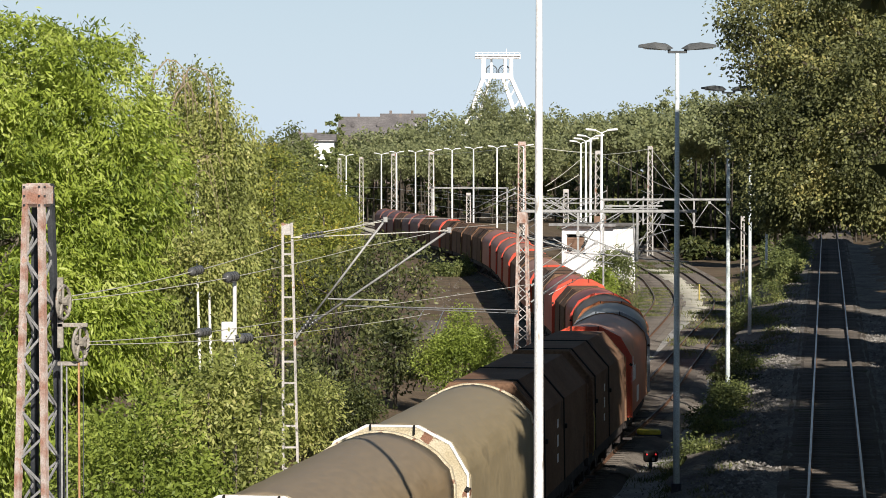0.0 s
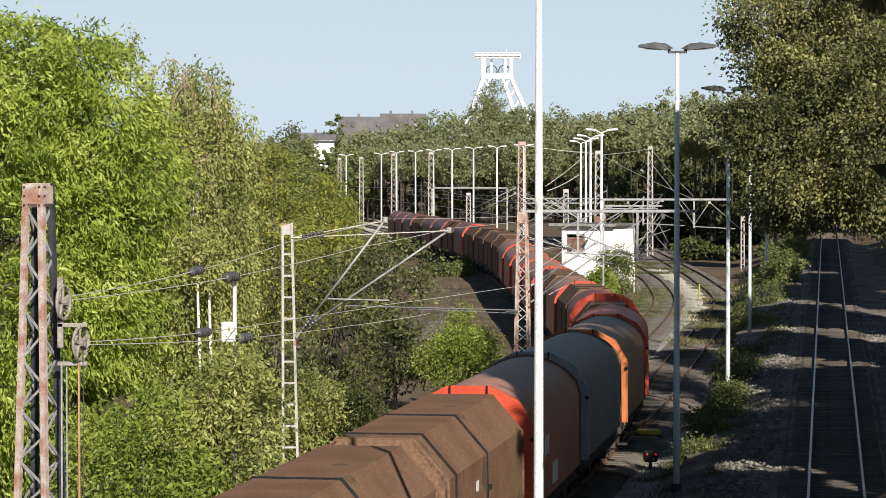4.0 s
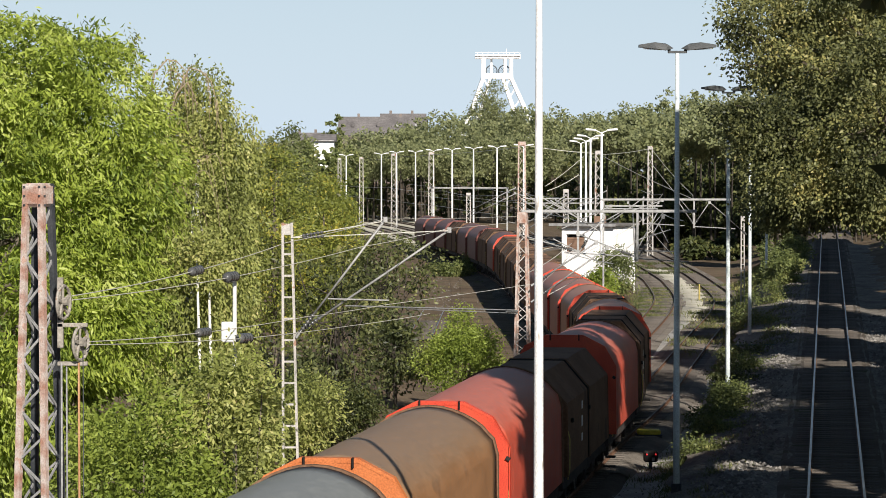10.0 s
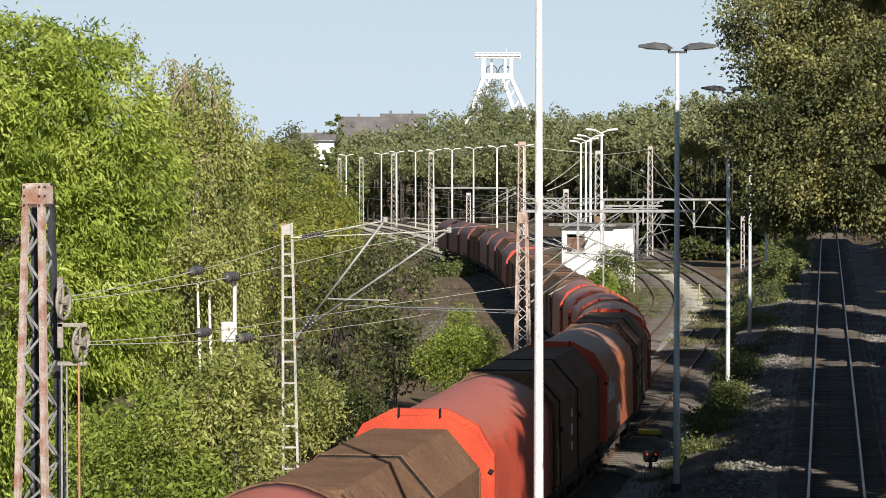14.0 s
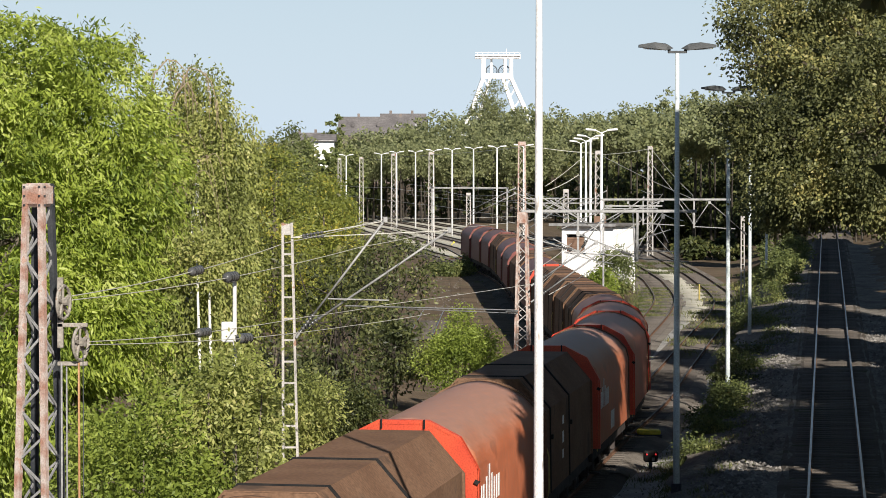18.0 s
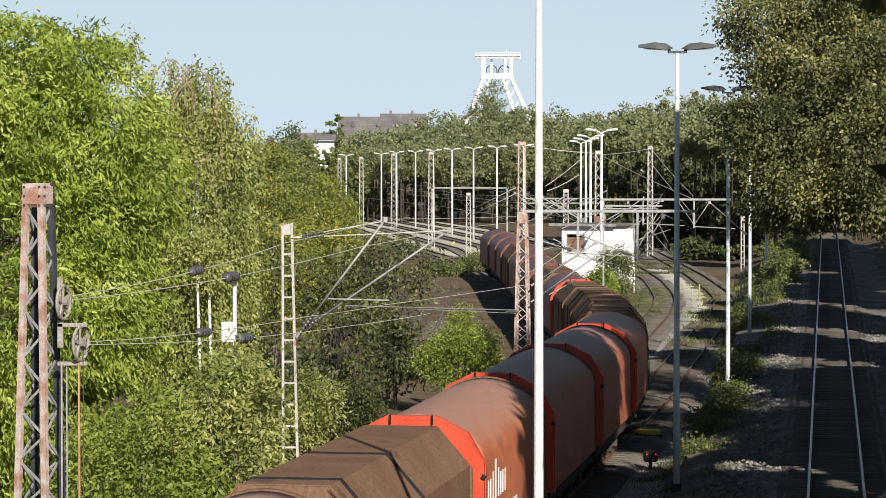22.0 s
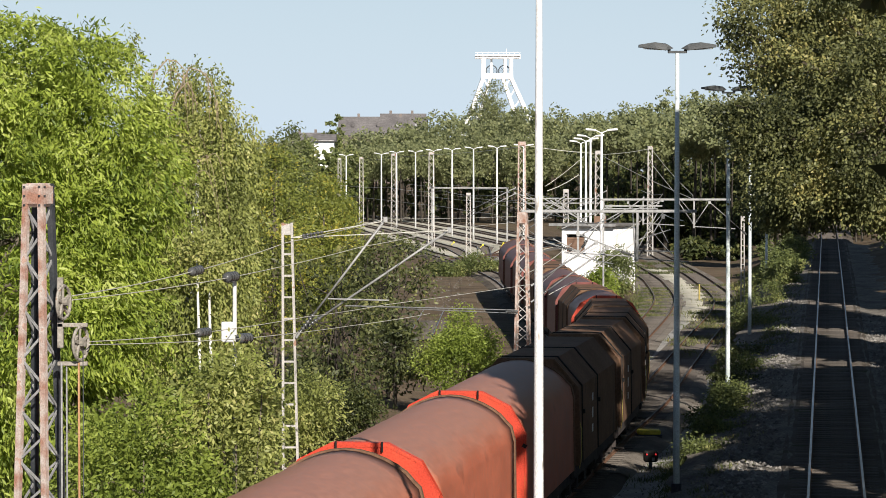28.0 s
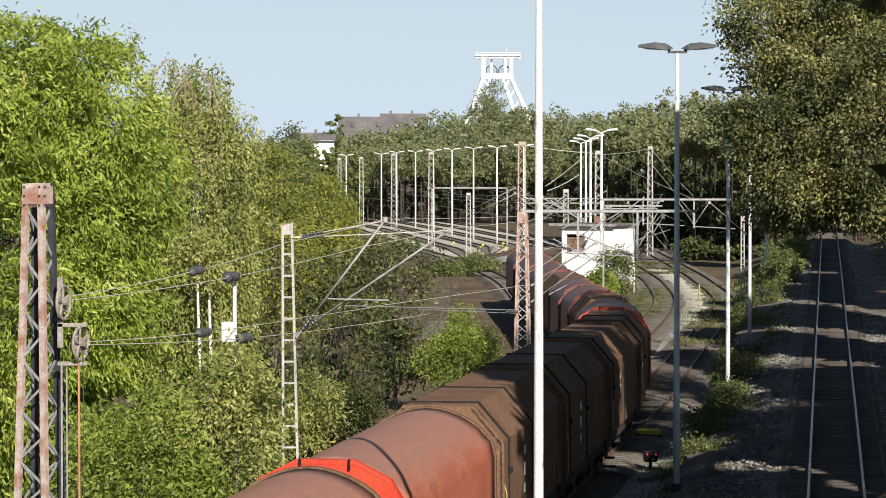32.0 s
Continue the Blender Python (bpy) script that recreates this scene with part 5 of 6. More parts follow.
def build_right_trees():
    rng = np.random.default_rng(8)
    # low growth along the foot of the bank
    for x, y, h, r, s, m in ((9.9, 97, 0.9, 1.1, 101, "leaf_mid"), (10.7, 100.5, 1.0, 0.9, 102, "leaf_mid"), (9.1, 93, 0.7, 1.0, 103, "leaf_mid"), (8.4, 88, 0.6, 0.8, 104, "leaf_mid"), (11.3, 106, 0.7, 0.8, 105, "leaf_mid"),
                             (12.2, 112, 0.8, 0.9, 106, "leaf_shrub"), (13.1, 118, 0.8, 0.9, 107, "leaf_mid"), (14.0, 126, 1.0, 1.1, 108, "leaf_shrub"), (16.6, 146, 1.6, 1.4, 109, "leaf_mid"), (19.4, 163, 1.9, 1.5, 110, "leaf_mid")):
        b = lobes(rng, 0, 0, h * 0.5, r, r, h * 0.5, 7, 0.45)
        tree("bank_bush", "low leafy bush at the foot of the gravel bank", (x, y, ground_z(x, y)), h * 0.6, 0.03, b, 2600, 0.13, M[m], s, clump=0.2, per=16, inner=0.4, limbs=4, group="bushes", category="bush")
    # broad crown that hangs over the straight line
    b = [(-2.8, -2, 9.6, 2.8, 2.8, 3.0), (-5.4, -1, 8.0, 1.9, 2.0, 1.6), (-4.3, 0, 11.2, 2.1, 2.4, 1.6), (-6.5, -1, 9.6, 1.0, 1.2, 0.55), (-1.2, 0, 8.4, 2.4, 2.4, 1.9), (0.6, -1, 6.6, 1.3, 1.6, 1.4), (-3.9, -2, 7.6, 1.6, 1.8, 1.1), (-2.0, 1, 13.2, 2.2, 2.2, 1.2), (0.8, 0, 10.5, 3.2, 3.4, 4.0), (-5.0, 0, 13.2, 1.4, 1.6, 0.9), (-6.9, -1, 9.2, 0.9, 1.2, 0.8), (-7.6, -1, 9.8, 0.6, 0.8, 0.4), (-6.9, 0, 12.7, 1.0, 1.2, 0.9), (-6.0, -1, 7.7, 0.9, 1.2, 0.8), (-5.1, -1, 7.3, 1.3, 1.4, 0.9), (-2.9, -1, 7.0, 1.2, 1.4, 0.8), (-6.7, 0, 11.4, 1.0, 1.2, 0.8), (-6.2, 0.5, 7.0, 0.9, 1.6, 0.7), (-3.4, -2, 15.2, 1.5, 1.8, 1.0), (-1.0, -1, 16.2, 1.8, 2.0, 1.0), (-5.2, 0, 14.6, 0.9, 1.0, 0.6), (0.8, 0, 14.5, 1.6, 2.0, 1.2)]
    tree("overhanging_tree", "large dark broadleaf tree overhanging the line", (16.0, 80, 1.3), 13, 0.4, b, 150000, 0.128, M["leaf_dark"], 71, clump=0.23, ratio=0.55, per=64, inner=0.5, limbs=18)
    # tall trees on the bank, mostly out of view, added to shade the lines
    for x, y, h, r, s in ((14.2, 51, 22, 5.0, 73), (23.5, 70, 15, 5.0, 80), (24.0, 84, 17, 5.5, 74), (19.8, 60, 16.5, 4.2, 91), (23.8, 106, 19.5, 4.5, 75), (27.4, 124, 19.5, 4.5, 76), (31.0, 143, 19, 4.6, 77), (19, 38, 20, 5.0, 78), (42, 190, 16, 5, 79), (33.6, 160, 19, 4.8, 112), (36.4, 176, 19, 4.8, 113), (39.6, 207, 18, 5, 114), (29.8, 148, 18, 3.8, 115), (37.8, 191, 18, 4.6, 116), (43.4, 228, 18, 5, 117), (40.2, 215, 17, 4.2, 118), (25, 60, 20, 5.4, 87), (13.4, 41, 22, 3.9, 92), (33, 112, 15, 5, 88), (38, 138, 15, 5, 89)):
        b = lobes(rng, 0, 0, h * 0.57, r * 0.92, r * 0.92, h * 0.42, 16, 0.32)
        z = ground_z(x, y)
        if y == 51:  # high boughs above the view, shaped to shade the train line
            b += [(8.7 - x, 0, 17.2 - z, 1.9, 3.6, 2.3), (9.4 - x, 1, 14.9 - z, 1.2, 3.0, 1.6), (10.2 - x, 3, 18.2 - z, 2.2, 3.4, 2.6), (10.6 - x, -5.5, 15.8 - z, 1.9, 2.8, 2.0), (9.4 - x, -3.2, 17.6 - z, 1.8, 2.8, 2.2), (12 - x, 0, 17 - z, 2.4, 3, 3)]
        tree("bank_tree", "dark broadleaf tree on the bank, placed out of view for shade", (x, y, z), h * 0.8, 0.3, b, 5200, 1.4, M["leaf_dark"], s, clump=0.5, ratio=0.6, per=20, inner=0.45, limbs=8)
    for x, y, h, r, s in ((32.6, 262, 13, 3.0, 94), (34.6, 284, 14, 3.2, 95), (44, 272, 16, 4.6, 96), (36.5, 303, 15, 4.0, 97)):
        b = lobes(rng, 0, 0, h * 0.57, r, r, h * 0.42, 14, 0.34)
        tree("bank_tree", "dark broadleaf tree at the far end of the line", (x, y, ground_z(x, y)), h * 0.8, 0.25, b, 8500, 0.5, M["leaf_dark"], s, clump=0.4, ratio=0.6, per=24, inner=0.5, limbs=8)
    b = lobes(rng, 0, 0, 13.2, 4.4, 4.4, 5.4, 18, 0.32) + [(-4.4, -3, 15.2, 1.9, 2.2, 1.7), (-2.6, -5, 18, 2.4, 2.4, 2.2), (-3.0, 5, 18.3, 2.4, 2.6, 2.2), (-4.6, 1, 11.2, 1.5, 2.2, 2.0), (-4.8, -5, 10.9, 1.5, 2, 2.0), (-4.3, -7, 12.2, 1.8, 2.2, 1.9), (-2.6, -10, 14.0, 2.2, 3.2, 2.8), (-4.4, -12, 12.2, 1.8, 3.0, 2.2)]
    tree("bank_tree", "dark broadleaf tree behind the overhanging crown", (17.0, 99, ground_z(17, 99)), 15, 0.3, b, 66000, 0.155, M["leaf_dark"], 90, clump=0.30, ratio=0.55, per=60, inner=0.5, limbs=10)
    # a tree added out of view; its high crown is shaped to shade the train
    z = ground_z(12.6, 61)
    b = [(0, 0, 9, 1.8, 2.0, 4.0), (-2.2, 0, 16.7 - z, 2.2, 4.0, 2.3), (-3.4, 0, 16.9 - z, 1.5, 3.4, 2.2), (-3.3, 3.5, 17.0 - z, 1.5, 3.2, 2.1), (-2.2, -3, 17.4 - z, 2.0, 3, 2.0), (-2.4, 0, 15.2 - z, 1.8, 3.5, 1.5)]
    tree("bank_tree", "tall slim broadleaf tree out of view, its high crown placed for shade", (12.6, 61, z), 17, 0.28, b, 13000, 0.80, M["leaf_dark"], 72, clump=0.45, ratio=0.6, per=22, inner=0.3, limbs=8)
    for x, y, h, r, s in ((18.6, 84, 2.6, 1.6, 81), (20.4, 100, 3.4, 1.8, 82), (22.8, 116, 4.2, 2.0, 83), (25.2, 128, 4.6, 2.0, 84), (28.6, 150, 5, 2.4, 85), (16.6, 72, 2.0, 1.3, 86)):
        b = lobes(rng, 0, 0, h * 0.5, r, r, h * 0.5, 7, 0.45)
        tree("bank_bush", "dark undergrowth bush beside the straight line", (x, y, ground_z(x, y)), h * 0.6, 0.05, b, 3500, 0.24, M["leaf_dark"], s, clump=0.28, per=20, inner=0.5, limbs=5, group="bushes", category="bush")


def woodland(name, label, spots, leaves, leaf, mat, seed, inner=0.6, low=0.02):
    """A far wood: many crowns in one mesh; low: where the crowns begin, as a share of the height."""
    rng = np.random.default_rng(seed)
    cs, ds, bm = [], [], bmesh.new()
    for x, y, h, r in spots:
        z0 = ground_z(x, y)
        b = lobes(rng, x, y, z0 + h * (1 + low) / 2, r, r, h * (1 - low) / 2, 7, 0.40)
        c, d = crown_points(b, leaves, rng, r * 0.09, 16, inner)
        cs.append(c), ds.append(d)
        add_tube(bm, [(x, y, z0 - 0.5), (x + rng.uniform(-0.4, 0.4), y, z0 + h * 0.75)], [r * 0.042, r * 0.02], 5)
    t = thing(name, label, "woodland", kind="stuff")
    # these trunks take the darker bark, the wood's shade put into its colour
    part("trunks", bm, M["dark_bark"], t)
    part("crowns", leaf_mesh("crowns", np.concatenate(cs), np.concatenate(ds), leaf, mat, rng, 0.6, flat=0.8), None, t)
    return t


def build_woods():
    rng = np.random.default_rng(17)
    def row(x0, x1, y, h, r, n, jit=0.1, deep=9):
        return [(x + rng.uniform(-r, r) * 0.6, y + rng.uniform(-deep, deep), (h(x) if callable(h) else h) * rng.uniform(1 - jit, 1 + jit), r * rng.uniform(0.85, 1.25)) for x in np.linspace(x0, x1, n)]
    rise = lambda x: float(np.interp(x, [-60, -15, 0, 40, 60], [15.5, 17.3, 22.2, 23.7, 23]))
    edge = lambda x: float(np.interp(x, [-60, -15, 0, 40, 60], [13.5, 14.5, 16, 17, 17]))
    woodland("woodland_edge", "tall trees with dark wood behind the yard lamps", row(-42, 34, 510, edge, 4.6, 19) + row(-44, 38, 530, edge, 5, 17), 3200, 0.5, M["leaf_hazy"], 95, low=0.52)
    woodland("woodland_far", "closed canopy of mixed green trees", row(-50, 72, 556, rise, 5.4, 22) + row(-52, 76, 584, rise, 5.6, 21) + row(-56, 84, 615, rise, 6, 20), 1700, 0.68, M["leaf_hazy"], 91, low=0.45)
    woodland("tall_tree_far", "tall open tree before the pit headframe", [(10.6, 640, 31, 5.8), (12.4, 645, 27, 4.6)], 9000, 0.45, M["leaf_hazy"], 96, low=0.3)
    woodland("woodland_back", "distant wooded skyline", row(-20, 330, 1150, 19, 9, 34, 0.1) + row(-260, 380, 1600, 22, 12, 44, 0.1), 300, 2.4, M["leaf_hazy"], 92)
    # undergrowth gets the darkest leaves, so the wood's shade is partly painted
    woodland("undergrowth_far", "shaded undergrowth beneath the canopy", row(-44, 66, 542, 9.5, 3.6, 30) + row(-50, 76, 566, 13, 4.5, 26), 650, 0.8, M["leaf_elder_shade"], 97)
    woodland("undergrowth_right", "shaded undergrowth behind the sidings", row(20, 62, 350, 9.5, 3.4, 17) + row(22, 66, 372, 12, 3.6, 15) + row(22, 70, 390, 14, 4, 14), 850, 0.7, M["leaf_elder_shade"], 98)
    woodland("woodland_right", "dense wood with a dark floor behind the sidings", row(26, 58, 314, 15.4, 3.6, 11, 0.06, 5) + row(21, 58, 333, 16.0, 3.8, 13, 0.06, 6) + row(21, 62, 352, 16.6, 4.2, 13, 0.08) + row(22, 66, 378, 17.2, 4.6, 13, 0.08), 3000, 0.5, M["leaf_hazy"], 93, low=0.76)
    # scrub coloured dark to stand for shade at the wood's foot
    woodland("scrub_right", "scrub along the foot of the wood, coloured dark for shade", row(19, 62, 352, 4.6, 2.6, 24, 0.2, 5) + row(26, 38, 292, 2.6, 1.8, 9, 0.2, 5), 700, 0.52, M["leaf_elder_shade"], 99)
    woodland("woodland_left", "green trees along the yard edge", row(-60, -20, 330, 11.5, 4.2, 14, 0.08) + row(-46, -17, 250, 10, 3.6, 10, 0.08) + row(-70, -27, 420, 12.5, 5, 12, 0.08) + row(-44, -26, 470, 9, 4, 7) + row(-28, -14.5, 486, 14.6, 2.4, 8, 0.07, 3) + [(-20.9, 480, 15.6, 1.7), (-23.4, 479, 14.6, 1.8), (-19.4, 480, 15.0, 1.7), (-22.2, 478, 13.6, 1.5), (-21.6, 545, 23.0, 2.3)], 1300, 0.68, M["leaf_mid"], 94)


def grass_patch(label, spots, blade, mat, seed, dens=60):
    """Tufts of grass and weeds scattered over a stretch: (x, y, radius)."""
    rng = np.random.default_rng(seed)
    cs, ds = [], []
    for x, y, r in spots:
        n = int(dens * r * r * 3)
        p = rng.normal(size=(n, 2)) * r * 0.5
        z = np.array([ground_z(x + a, y + b) for a, b in p]) + blade * 0.4
        cs.append(np.column_stack([x + p[:, 0], y + p[:, 1], z]))
        d = rng.normal(size=(n, 3)) * 0.5
        d[:, 2] = 1
        ds.append(d)
    t = thing("grass", label, "grass", kind="stuff")
    part("blades", leaf_mesh("blades", np.concatenate(cs), np.concatenate(ds), blade, mat, rng, 0.12), None, t)


# ---------- buildings far and near ----------
def signal_hut():
    t = thing("signal_hut", "small white plastered signal hut with flat roof", "hut", (10.1, 229.5, -0.3), -26)
    W, D_, H = 4.75, 4.6, 5.0
    bm = bmesh.new()
    # front wall with a window opening
    for size, at in (((0.4, 0.24, H), (0.2, 0.12, H / 2)), ((W - 2.1, 0.24, H), (2.1 + (W - 2.1) / 2, 0.12, H / 2)), ((1.7, 0.24, 2.8), (1.25, 0.12, 1.4)), ((1.7, 0.24, 0.7), (1.25, 0.12, H - 0.35))):
        add_box(bm, size, at)
    part("wall", bm, M["plaster"], t)
    for size, at in (((0.24, D_, H), (W - 0.12, D_ / 2 + 0.24, H / 2)), ((0.24, D_, H), (0.12, D_ / 2 + 0.24, H / 2)), ((W - 0.5, 0.24, H), (W / 2, D_ + 0.1, H / 2))):
        part("wall", box(size, at), M["plaster"], t)
    part("roof", box((W + 1.3, D_ + 0.9, 0.2), (W / 2 - 0.3, D_ / 2, H + 0.1), bevel=0.02), M["roof_felt"], t)
    part("fascia", box((W + 1.36, 0.06, 0.22), (W / 2 - 0.3, -0.5, H + 0.1)), M["galv"], t)
    w = part("window", box((1.66, 0.06, 1.2), (1.25, 0.17, 3.42)), M["shutter"], t, "brown shuttered window")
    for k in range(6):
        part("slat", box((1.6, 0.04, 0.1), (1.25, 0.125, 2.95 + k * 0.19)), M["shutter"], w)
    part("sill", box((1.9, 0.2, 0.07), (1.25, -0.02, 2.78)), M["plaster"], t)
    part("chimney", box((0.9, 0.6, 0.6), (2.6, 2.2, H + 0.5), bevel=0.02), M["shutter"], t)


def winding_tower():
    """White twin-strut pit headframe, far off on the skyline."""
    t = thing("winding_tower", "white steel pit headframe with winding wheels", "headframe", (40, 2050, -4.2), 0)
    P = lambda x, z, y=0: Vector((x, y, z))
    w = M["tower_white"]
    def beam(name, a, b, s):
        bm = bmesh.new()
        add_bar(bm, a, b, s, s)
        part(name, bm, w, t)
    for y in (-5, 5):
        for x, s in ((-9.4, 3.0), (7.1, 2.4), (11.6, 2.6)):
            beam("post", P(x, 98, y), P(x, 84, y), s)
        beam("girder", P(-11, 84.2, y), P(13, 84.2, y), 3.9)
        beam("girder", P(-15.8, 98.3, y), P(18.8, 98.3, y), 1.6)
        beam("strut", P(-9.6, 83, y), P(-40, 0, y * 2.2), 2.6)
        beam("strut", P(-4.6, 83, y), P(-26, 0, y * 2.2), 1.8)
        beam("strut", P(11.2, 84, y), P(49.5, 0, y * 2.2), 2.5)
        beam("strut", P(5.4, 83, y), P(33.5, 0, y * 2.2), 2.5)
        for k in range(9):
            u, q = k / 10, (k + 0.8) / 10
            beam("lacing", P(11.2 + 38.3 * u, 84 * (1 - u), y), P(5.4 + 28.1 * q, 83 * (1 - q), y), 1.0)
            beam("lacing", P(-9.6 - 30.4 * u, 83 * (1 - u), y), P(-4.6 - 21.4 * q, 83 * (1 - q), y), 0.9)
    beam("post", P(-3.3, 98, 0), P(-3.3, 86, 0), 1.5)
    for x in range(-14, 19, 4):
        beam("railing_post", P(x, 100.6, -6.8), P(x, 102, -6.8), 0.25)
    beam("railing", P(-15.5, 102, -6.8), P(18.5, 102, -6.8), 0.25)
    beam("mast", P(8, 100, 0), P(8, 105, 0), 0.5)
    for x in (-3.2, 6.4):
        bm = bmesh.new()
        add_tube(bm, [(x + 4.2 * math.cos(a), 0, 88.2 + 4.2 * math.sin(a)) for a in np.linspace(0, math.tau, 25)], 0.4, 6, cap=False)
        for k in range(4):
            c, s = math.cos(k * math.pi / 4) * 4.1, math.sin(k * math.pi / 4) * 4.1
            add_bar(bm, (x - c, 0, 88.2 - s), (x + c, 0, 88.2 + s), 0.35)
        part("winding_wheel", bm, M["lamp_head"], t, "dark spoked winding wheel")
    part("roof", box((34.6, 14, 1.5), (1.5, 0, 99.8), bevel=0.3), w, t)


def far_house(at, w, d, h, roof, label, wall="brick_far", rz=0, windows=4, cover="slate"):
    t = thing("house", label, "house", at, rz)
    part("wall", box((w, d, h), (0, 0, h / 2)), M[wall], t)
    bm = bmesh.new()
    pr = [(-d / 2 - 0.5, h - 0.2), (0, h + roof), (d / 2 + 0.5, h - 0.2)]
    a = [bm.verts.new((-w / 2 - 0.4, y, z)) for y, z in pr]
    b = [bm.verts.new((w / 2 + 0.4, y, z)) for y, z in pr]
    for k in range(3):
        bm.faces.new((a[k], a[(k + 1) % 3], b[(k + 1) % 3], b[k]))
    bm.faces.new(a[::-1]), bm.faces.new(b)
    r = part("roof", bm, M[cover], t)
    for x in (-0.28, 0.2) if w > 15 else ():
        part("chimney", box((1.2, 1.2, 2.4), (w * x, 0.8, h + roof + 0.3), bevel=0.05), M["brick_far"], r)
    for x in (-0.34, -0.05, 0.17, 0.38) if w > 15 else ():
        part("dormer", box((1.6, 2.4, 1.3), (w * x, -d * 0.27, h + roof * 0.52), bevel=0.1), M["slate" if x < 0 else "galv"], r)
    for k in range(windows):
        x = (k + 0.5) / windows * w - w / 2
        part("window", box((1.3, 0.2, 1.6), (x, -d / 2 - 0.02, h * 0.6)), M["lamp_head"], t)
    return t


# ---------- the place ----------
build_ground()
build_tracks()
signal_hut()
winding_tower()
far_house((-28.8, 1300, ground_z(-28.8, 1300)), 42, 20, 22.8, 9.0, "long apartment block with a wide slate roof", windows=9)
far_house((-19.5, 1325, ground_z(-19.5, 1325)), 22, 16, 25.8, 8.0, "second slate-roofed block behind the first", windows=5)
far_house((-64, 1290, ground_z(-64, 1290)), 16, 12, 19.0, 5, "low house with a slate roof", windows=4)
far_house((-21.9, 500, ground_z(-21.9, 500)), 3.6, 7, 15.6, 1.2, "white gabled house among trees", wall="plaster", windows=2)

tension = lattice_mast("tension_mast", "heavy rusty lattice mast with tensioning wheels", (-6.74, 45, 0.3), 8.96, 0.70, 0.28, M["rust_paint"], bays=20, leg=0.10, head=0.4, shade_back=True, lace=M["galv"], turn=-23)
CANT = ladder_mast("cantilever_mast", "slim grey battened mast carrying two cantilevers", (-4.58, 81, 0), 7.9, 0.45, 0.27, M["grey_paint"])
lattice_mast("portal_mast", "rusty lattice mast beside the curving train line", (2.95, 100, 0), 7.9, 0.60, 0.27, M["rust_paint"], bays=20, leg=0.08, lace=M["grey_paint"], turn=-12)
for x, y, h, w, m in ((7.0, 240, 12.0, 0.75, "rust_paint"), (13.8, 240, 11.2, 0.62, "grey_paint"), (-8.3, 455, 12.2, 0.9, "grey_paint"), (-1.5, 349, 11.8, 0.8, "grey_paint"),
                      (2.65, 281, 7.1, 0.5, "grey_paint"), (-14.2, 470, 11.65, 0.75, "grey_paint"), (-18, 470, 11.5, 0.65, "grey_paint"), (23, 300, 12.1, 0.6, "grey_paint"),
                      (13.2, 290, 7.4, 0.6, "grey_paint")):
    lattice_mast("yard_mast", "pale lattice mast in the yard", (x, y, ground_z(x, y) - 0.05), h - ground_z(x, y), w, w * 0.75, M[m], bays=14, leg=0.11 if y > 230 else 0.07, head=0.4)

ladder_mast("yard_mast", "slim pale battened mast behind the verge", (20.0, 180, ground_z(20, 180)), 6.4 - ground_z(20, 180), 0.24, 0.18, M["grey_paint"], rungs=14)
modern_lamp((6.8, 78.5, 0.0), 12.87, M["cool_grey_pole"])
modern_lamp((11.3, 107, 0.1), 12.4, M["cool_grey_pole"], rz=20)
modern_lamp((15.8, 139, 0.3), 12.4, M["cool_grey_pole"], rz=20)
modern_lamp((22.4, 187, 0.3), 12.4, M["cool_grey_pole"], rz=20)
modern_lamp((1.49, 42, 0.0), 12.9, M["worn_white"], label="tall white-painted lamp post with flaking paint", radii=(0.092, 0.082, 0.074, 0.047))
for x, y, h in ((12.5, 213, 12.4), (13.65, 250, 12.4), (14.55, 275, 12.4), (15.3, 300, 12.4), (7.3, 365, 12.4), (4.35, 385, 12.4), (1.37, 408, 12.4), (-1.5, 433, 12.4),
                (-4.7, 462, 12.4), (-8.2, 478, 12.4), (-10.7, 469, 12.07), (-16.8, 469, 11.8), (10.3, 345, 12.4)):
    old_lamp((x, y, ground_z(x, y)), h - ground_z(x, y))

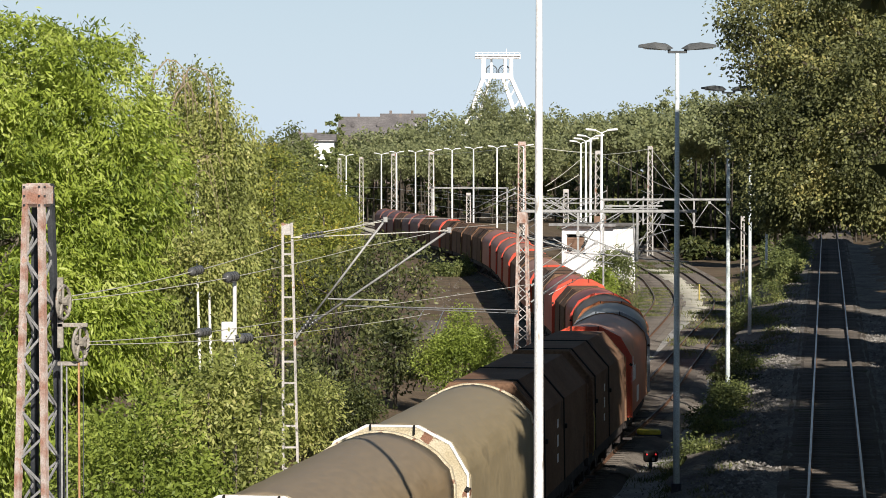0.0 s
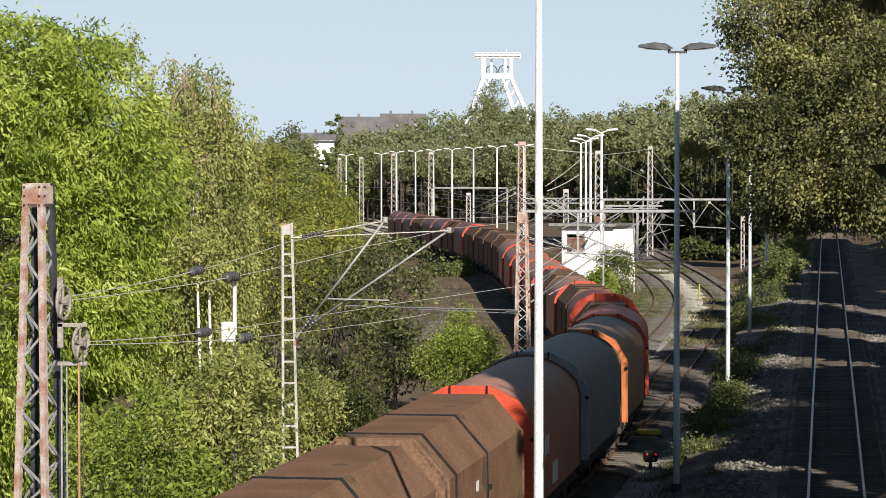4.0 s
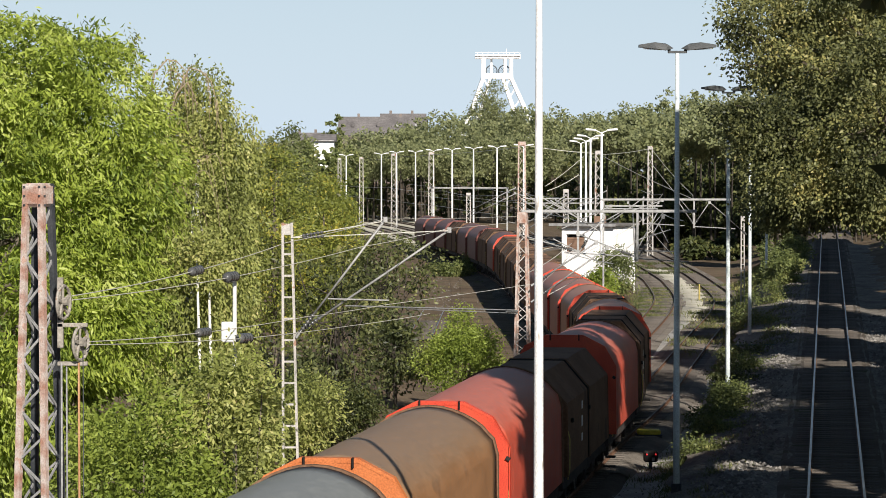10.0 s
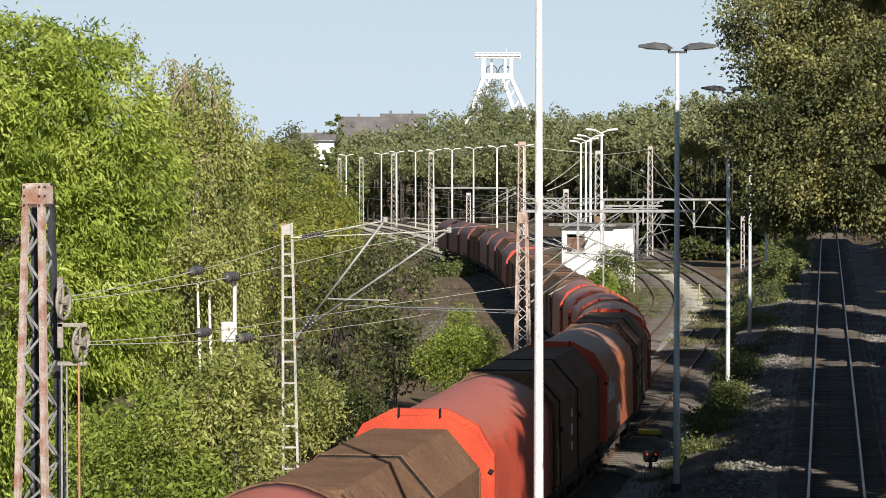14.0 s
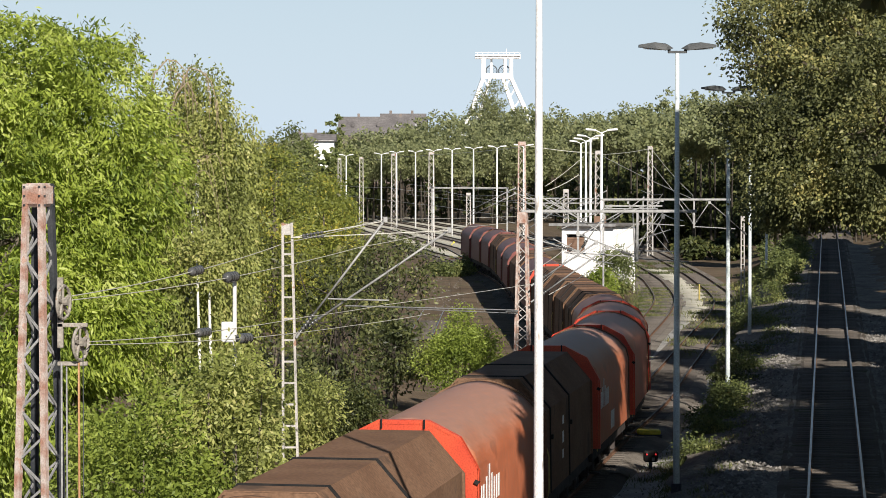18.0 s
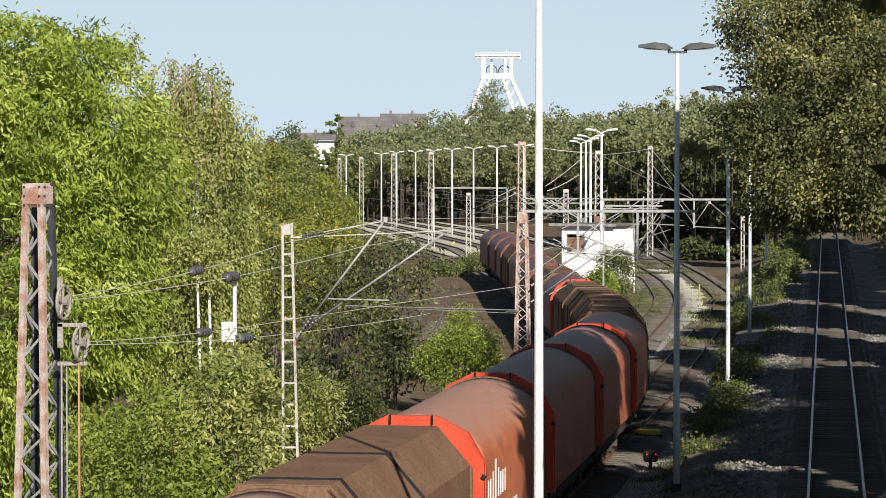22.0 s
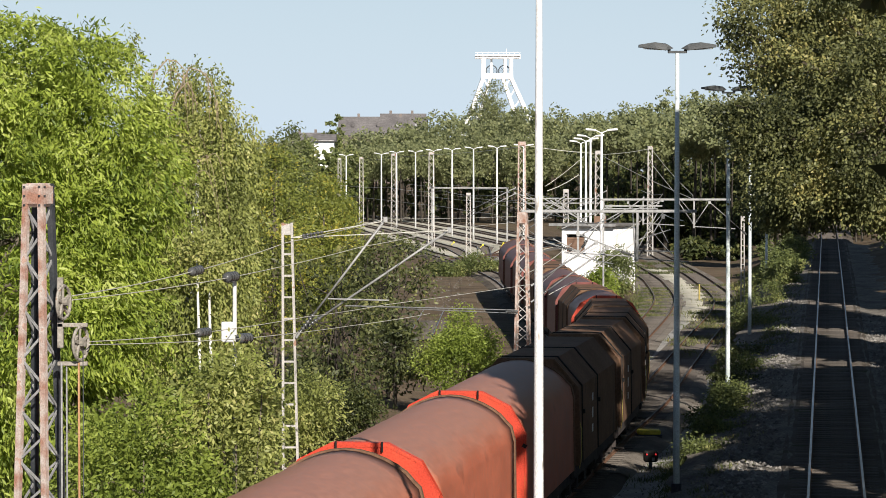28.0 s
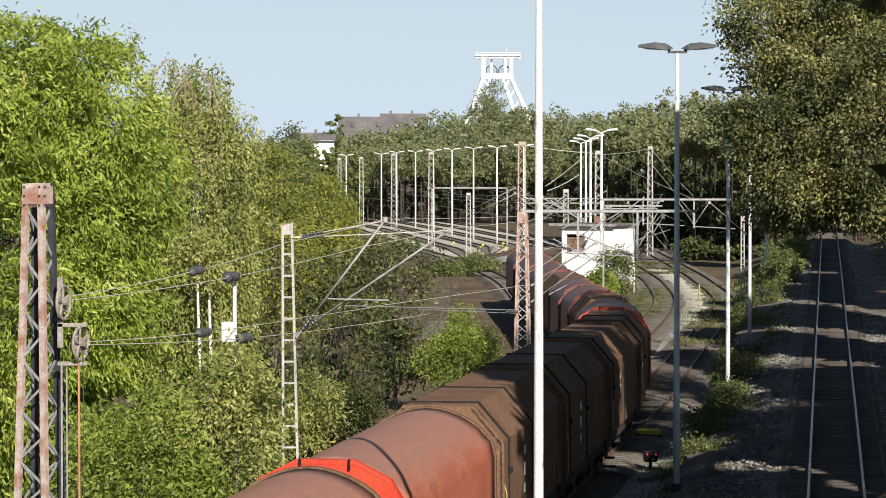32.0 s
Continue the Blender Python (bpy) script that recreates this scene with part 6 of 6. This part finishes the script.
tension_gear(tension)
build_overhead()
dwarf_signal()
railing((13.6, 128, ground_z(13.6, 128)), 18)
marker_post((15.2, 215, -0.3), "white marker post beside the siding", 1.5)
marker_post((19.0, 200, -0.3), "weathered yellowish marker post beside the path", 1.3, "worn_yellow")
for x, y in ((1.0, 350), (4.6, 338), (7.4, 345), (7.2, 322)):
    point_lever((x, y, ground_z(x, y)))
grass_patch("patchy grass on the sunny verge", [(13.5 + k * 0.45, 178 + k * 5, 1.6) for k in range(9)] + [(19.5 + 0.3 * k, 188 + k * 6, 1.0) for k in range(7)], 0.35, M["grass"], 3)
grass_patch("tall grass on the bank below the line", [(right_line(y)[0] - 4.0 - (y - 120) * 0.012 + random.uniform(-1, 1), y, 1.7) for y in range(130, 250, 5)], 0.32, M["grass"], 4, dens=38)
grass_patch("tall sunny grass on the verge beside the straight line", [(right_line(y)[0] - random.uniform(4.2, 9.0), y, random.uniform(0.8, 1.5)) for y in range(138, 250, 2)], 0.42, M["verge_grass"], 14, dens=26)
grass_patch("low weeds along the foot of the bank", [(right_line(y)[0] - 4.4 + random.uniform(-0.7, 0.5), y + random.uniform(-2, 2), random.uniform(0.5, 1.3)) for y in range(60, 170, 2)], 0.22, M["grass"], 5, dens=120)
grass_patch("weeds on the near bank", [(-5.5 - 0.4 * (k % 7), 52 + k * 2.5, 1.6) for k in range(18)], 0.3, M["grass"], 6)
stones("loose grey stones on the bank beside the line", [(right_line(y)[0] - 2.9, y, 1.3, 4) for y in range(64, 190, 8)] + [(right_line(y)[0] + 2.6, y, 1.2, 4) for y in range(64, 150, 8)], 420, 0.075, 61, lift=0.07)
grass_patch("tufts of dry weeds on bare brown earth", [(random.uniform(-2.5, 4.0), random.uniform(135, 262), random.uniform(0.3, 1.3)) for k in range(26)], 0.22, M["grass"], 8, dens=26)
grass_patch("bright grass between the curving sidings", [(float(np.interp(y, [176, 199, 233, 262], [15.6, 18.0, 19.7, 20.0])) + random.uniform(-0.3, 0.3), y, random.uniform(0.35, 0.7)) for y in range(150, 266, 3)], 0.22, M["leaf_lime"], 12, dens=60)
# weeds coloured dark to stand for tree shade on this ground
grass_patch("weeds between the far sidings, coloured dark for shade", [(random.uniform(13.5, 23.5), random.uniform(248, 330), random.uniform(0.8, 2.0)) for k in range(40)], 0.45, M["leaf_elder_shade"], 9, dens=22)
stones("scattered stones and lumps of earth", [(random.uniform(-2.5, 3.6), y, 1.6, 5) for y in range(132, 262, 6)], 30, 0.06, 63)
stones("loose stones along the siding", [(float(np.interp(y, MAIN_D, MAIN_X)) + 2.9, y, 1.1, 4) for y in range(64, 130, 8)], 260, 0.06, 62)
build_train()
build_near_trees()
build_right_trees()
build_woods()
motions()
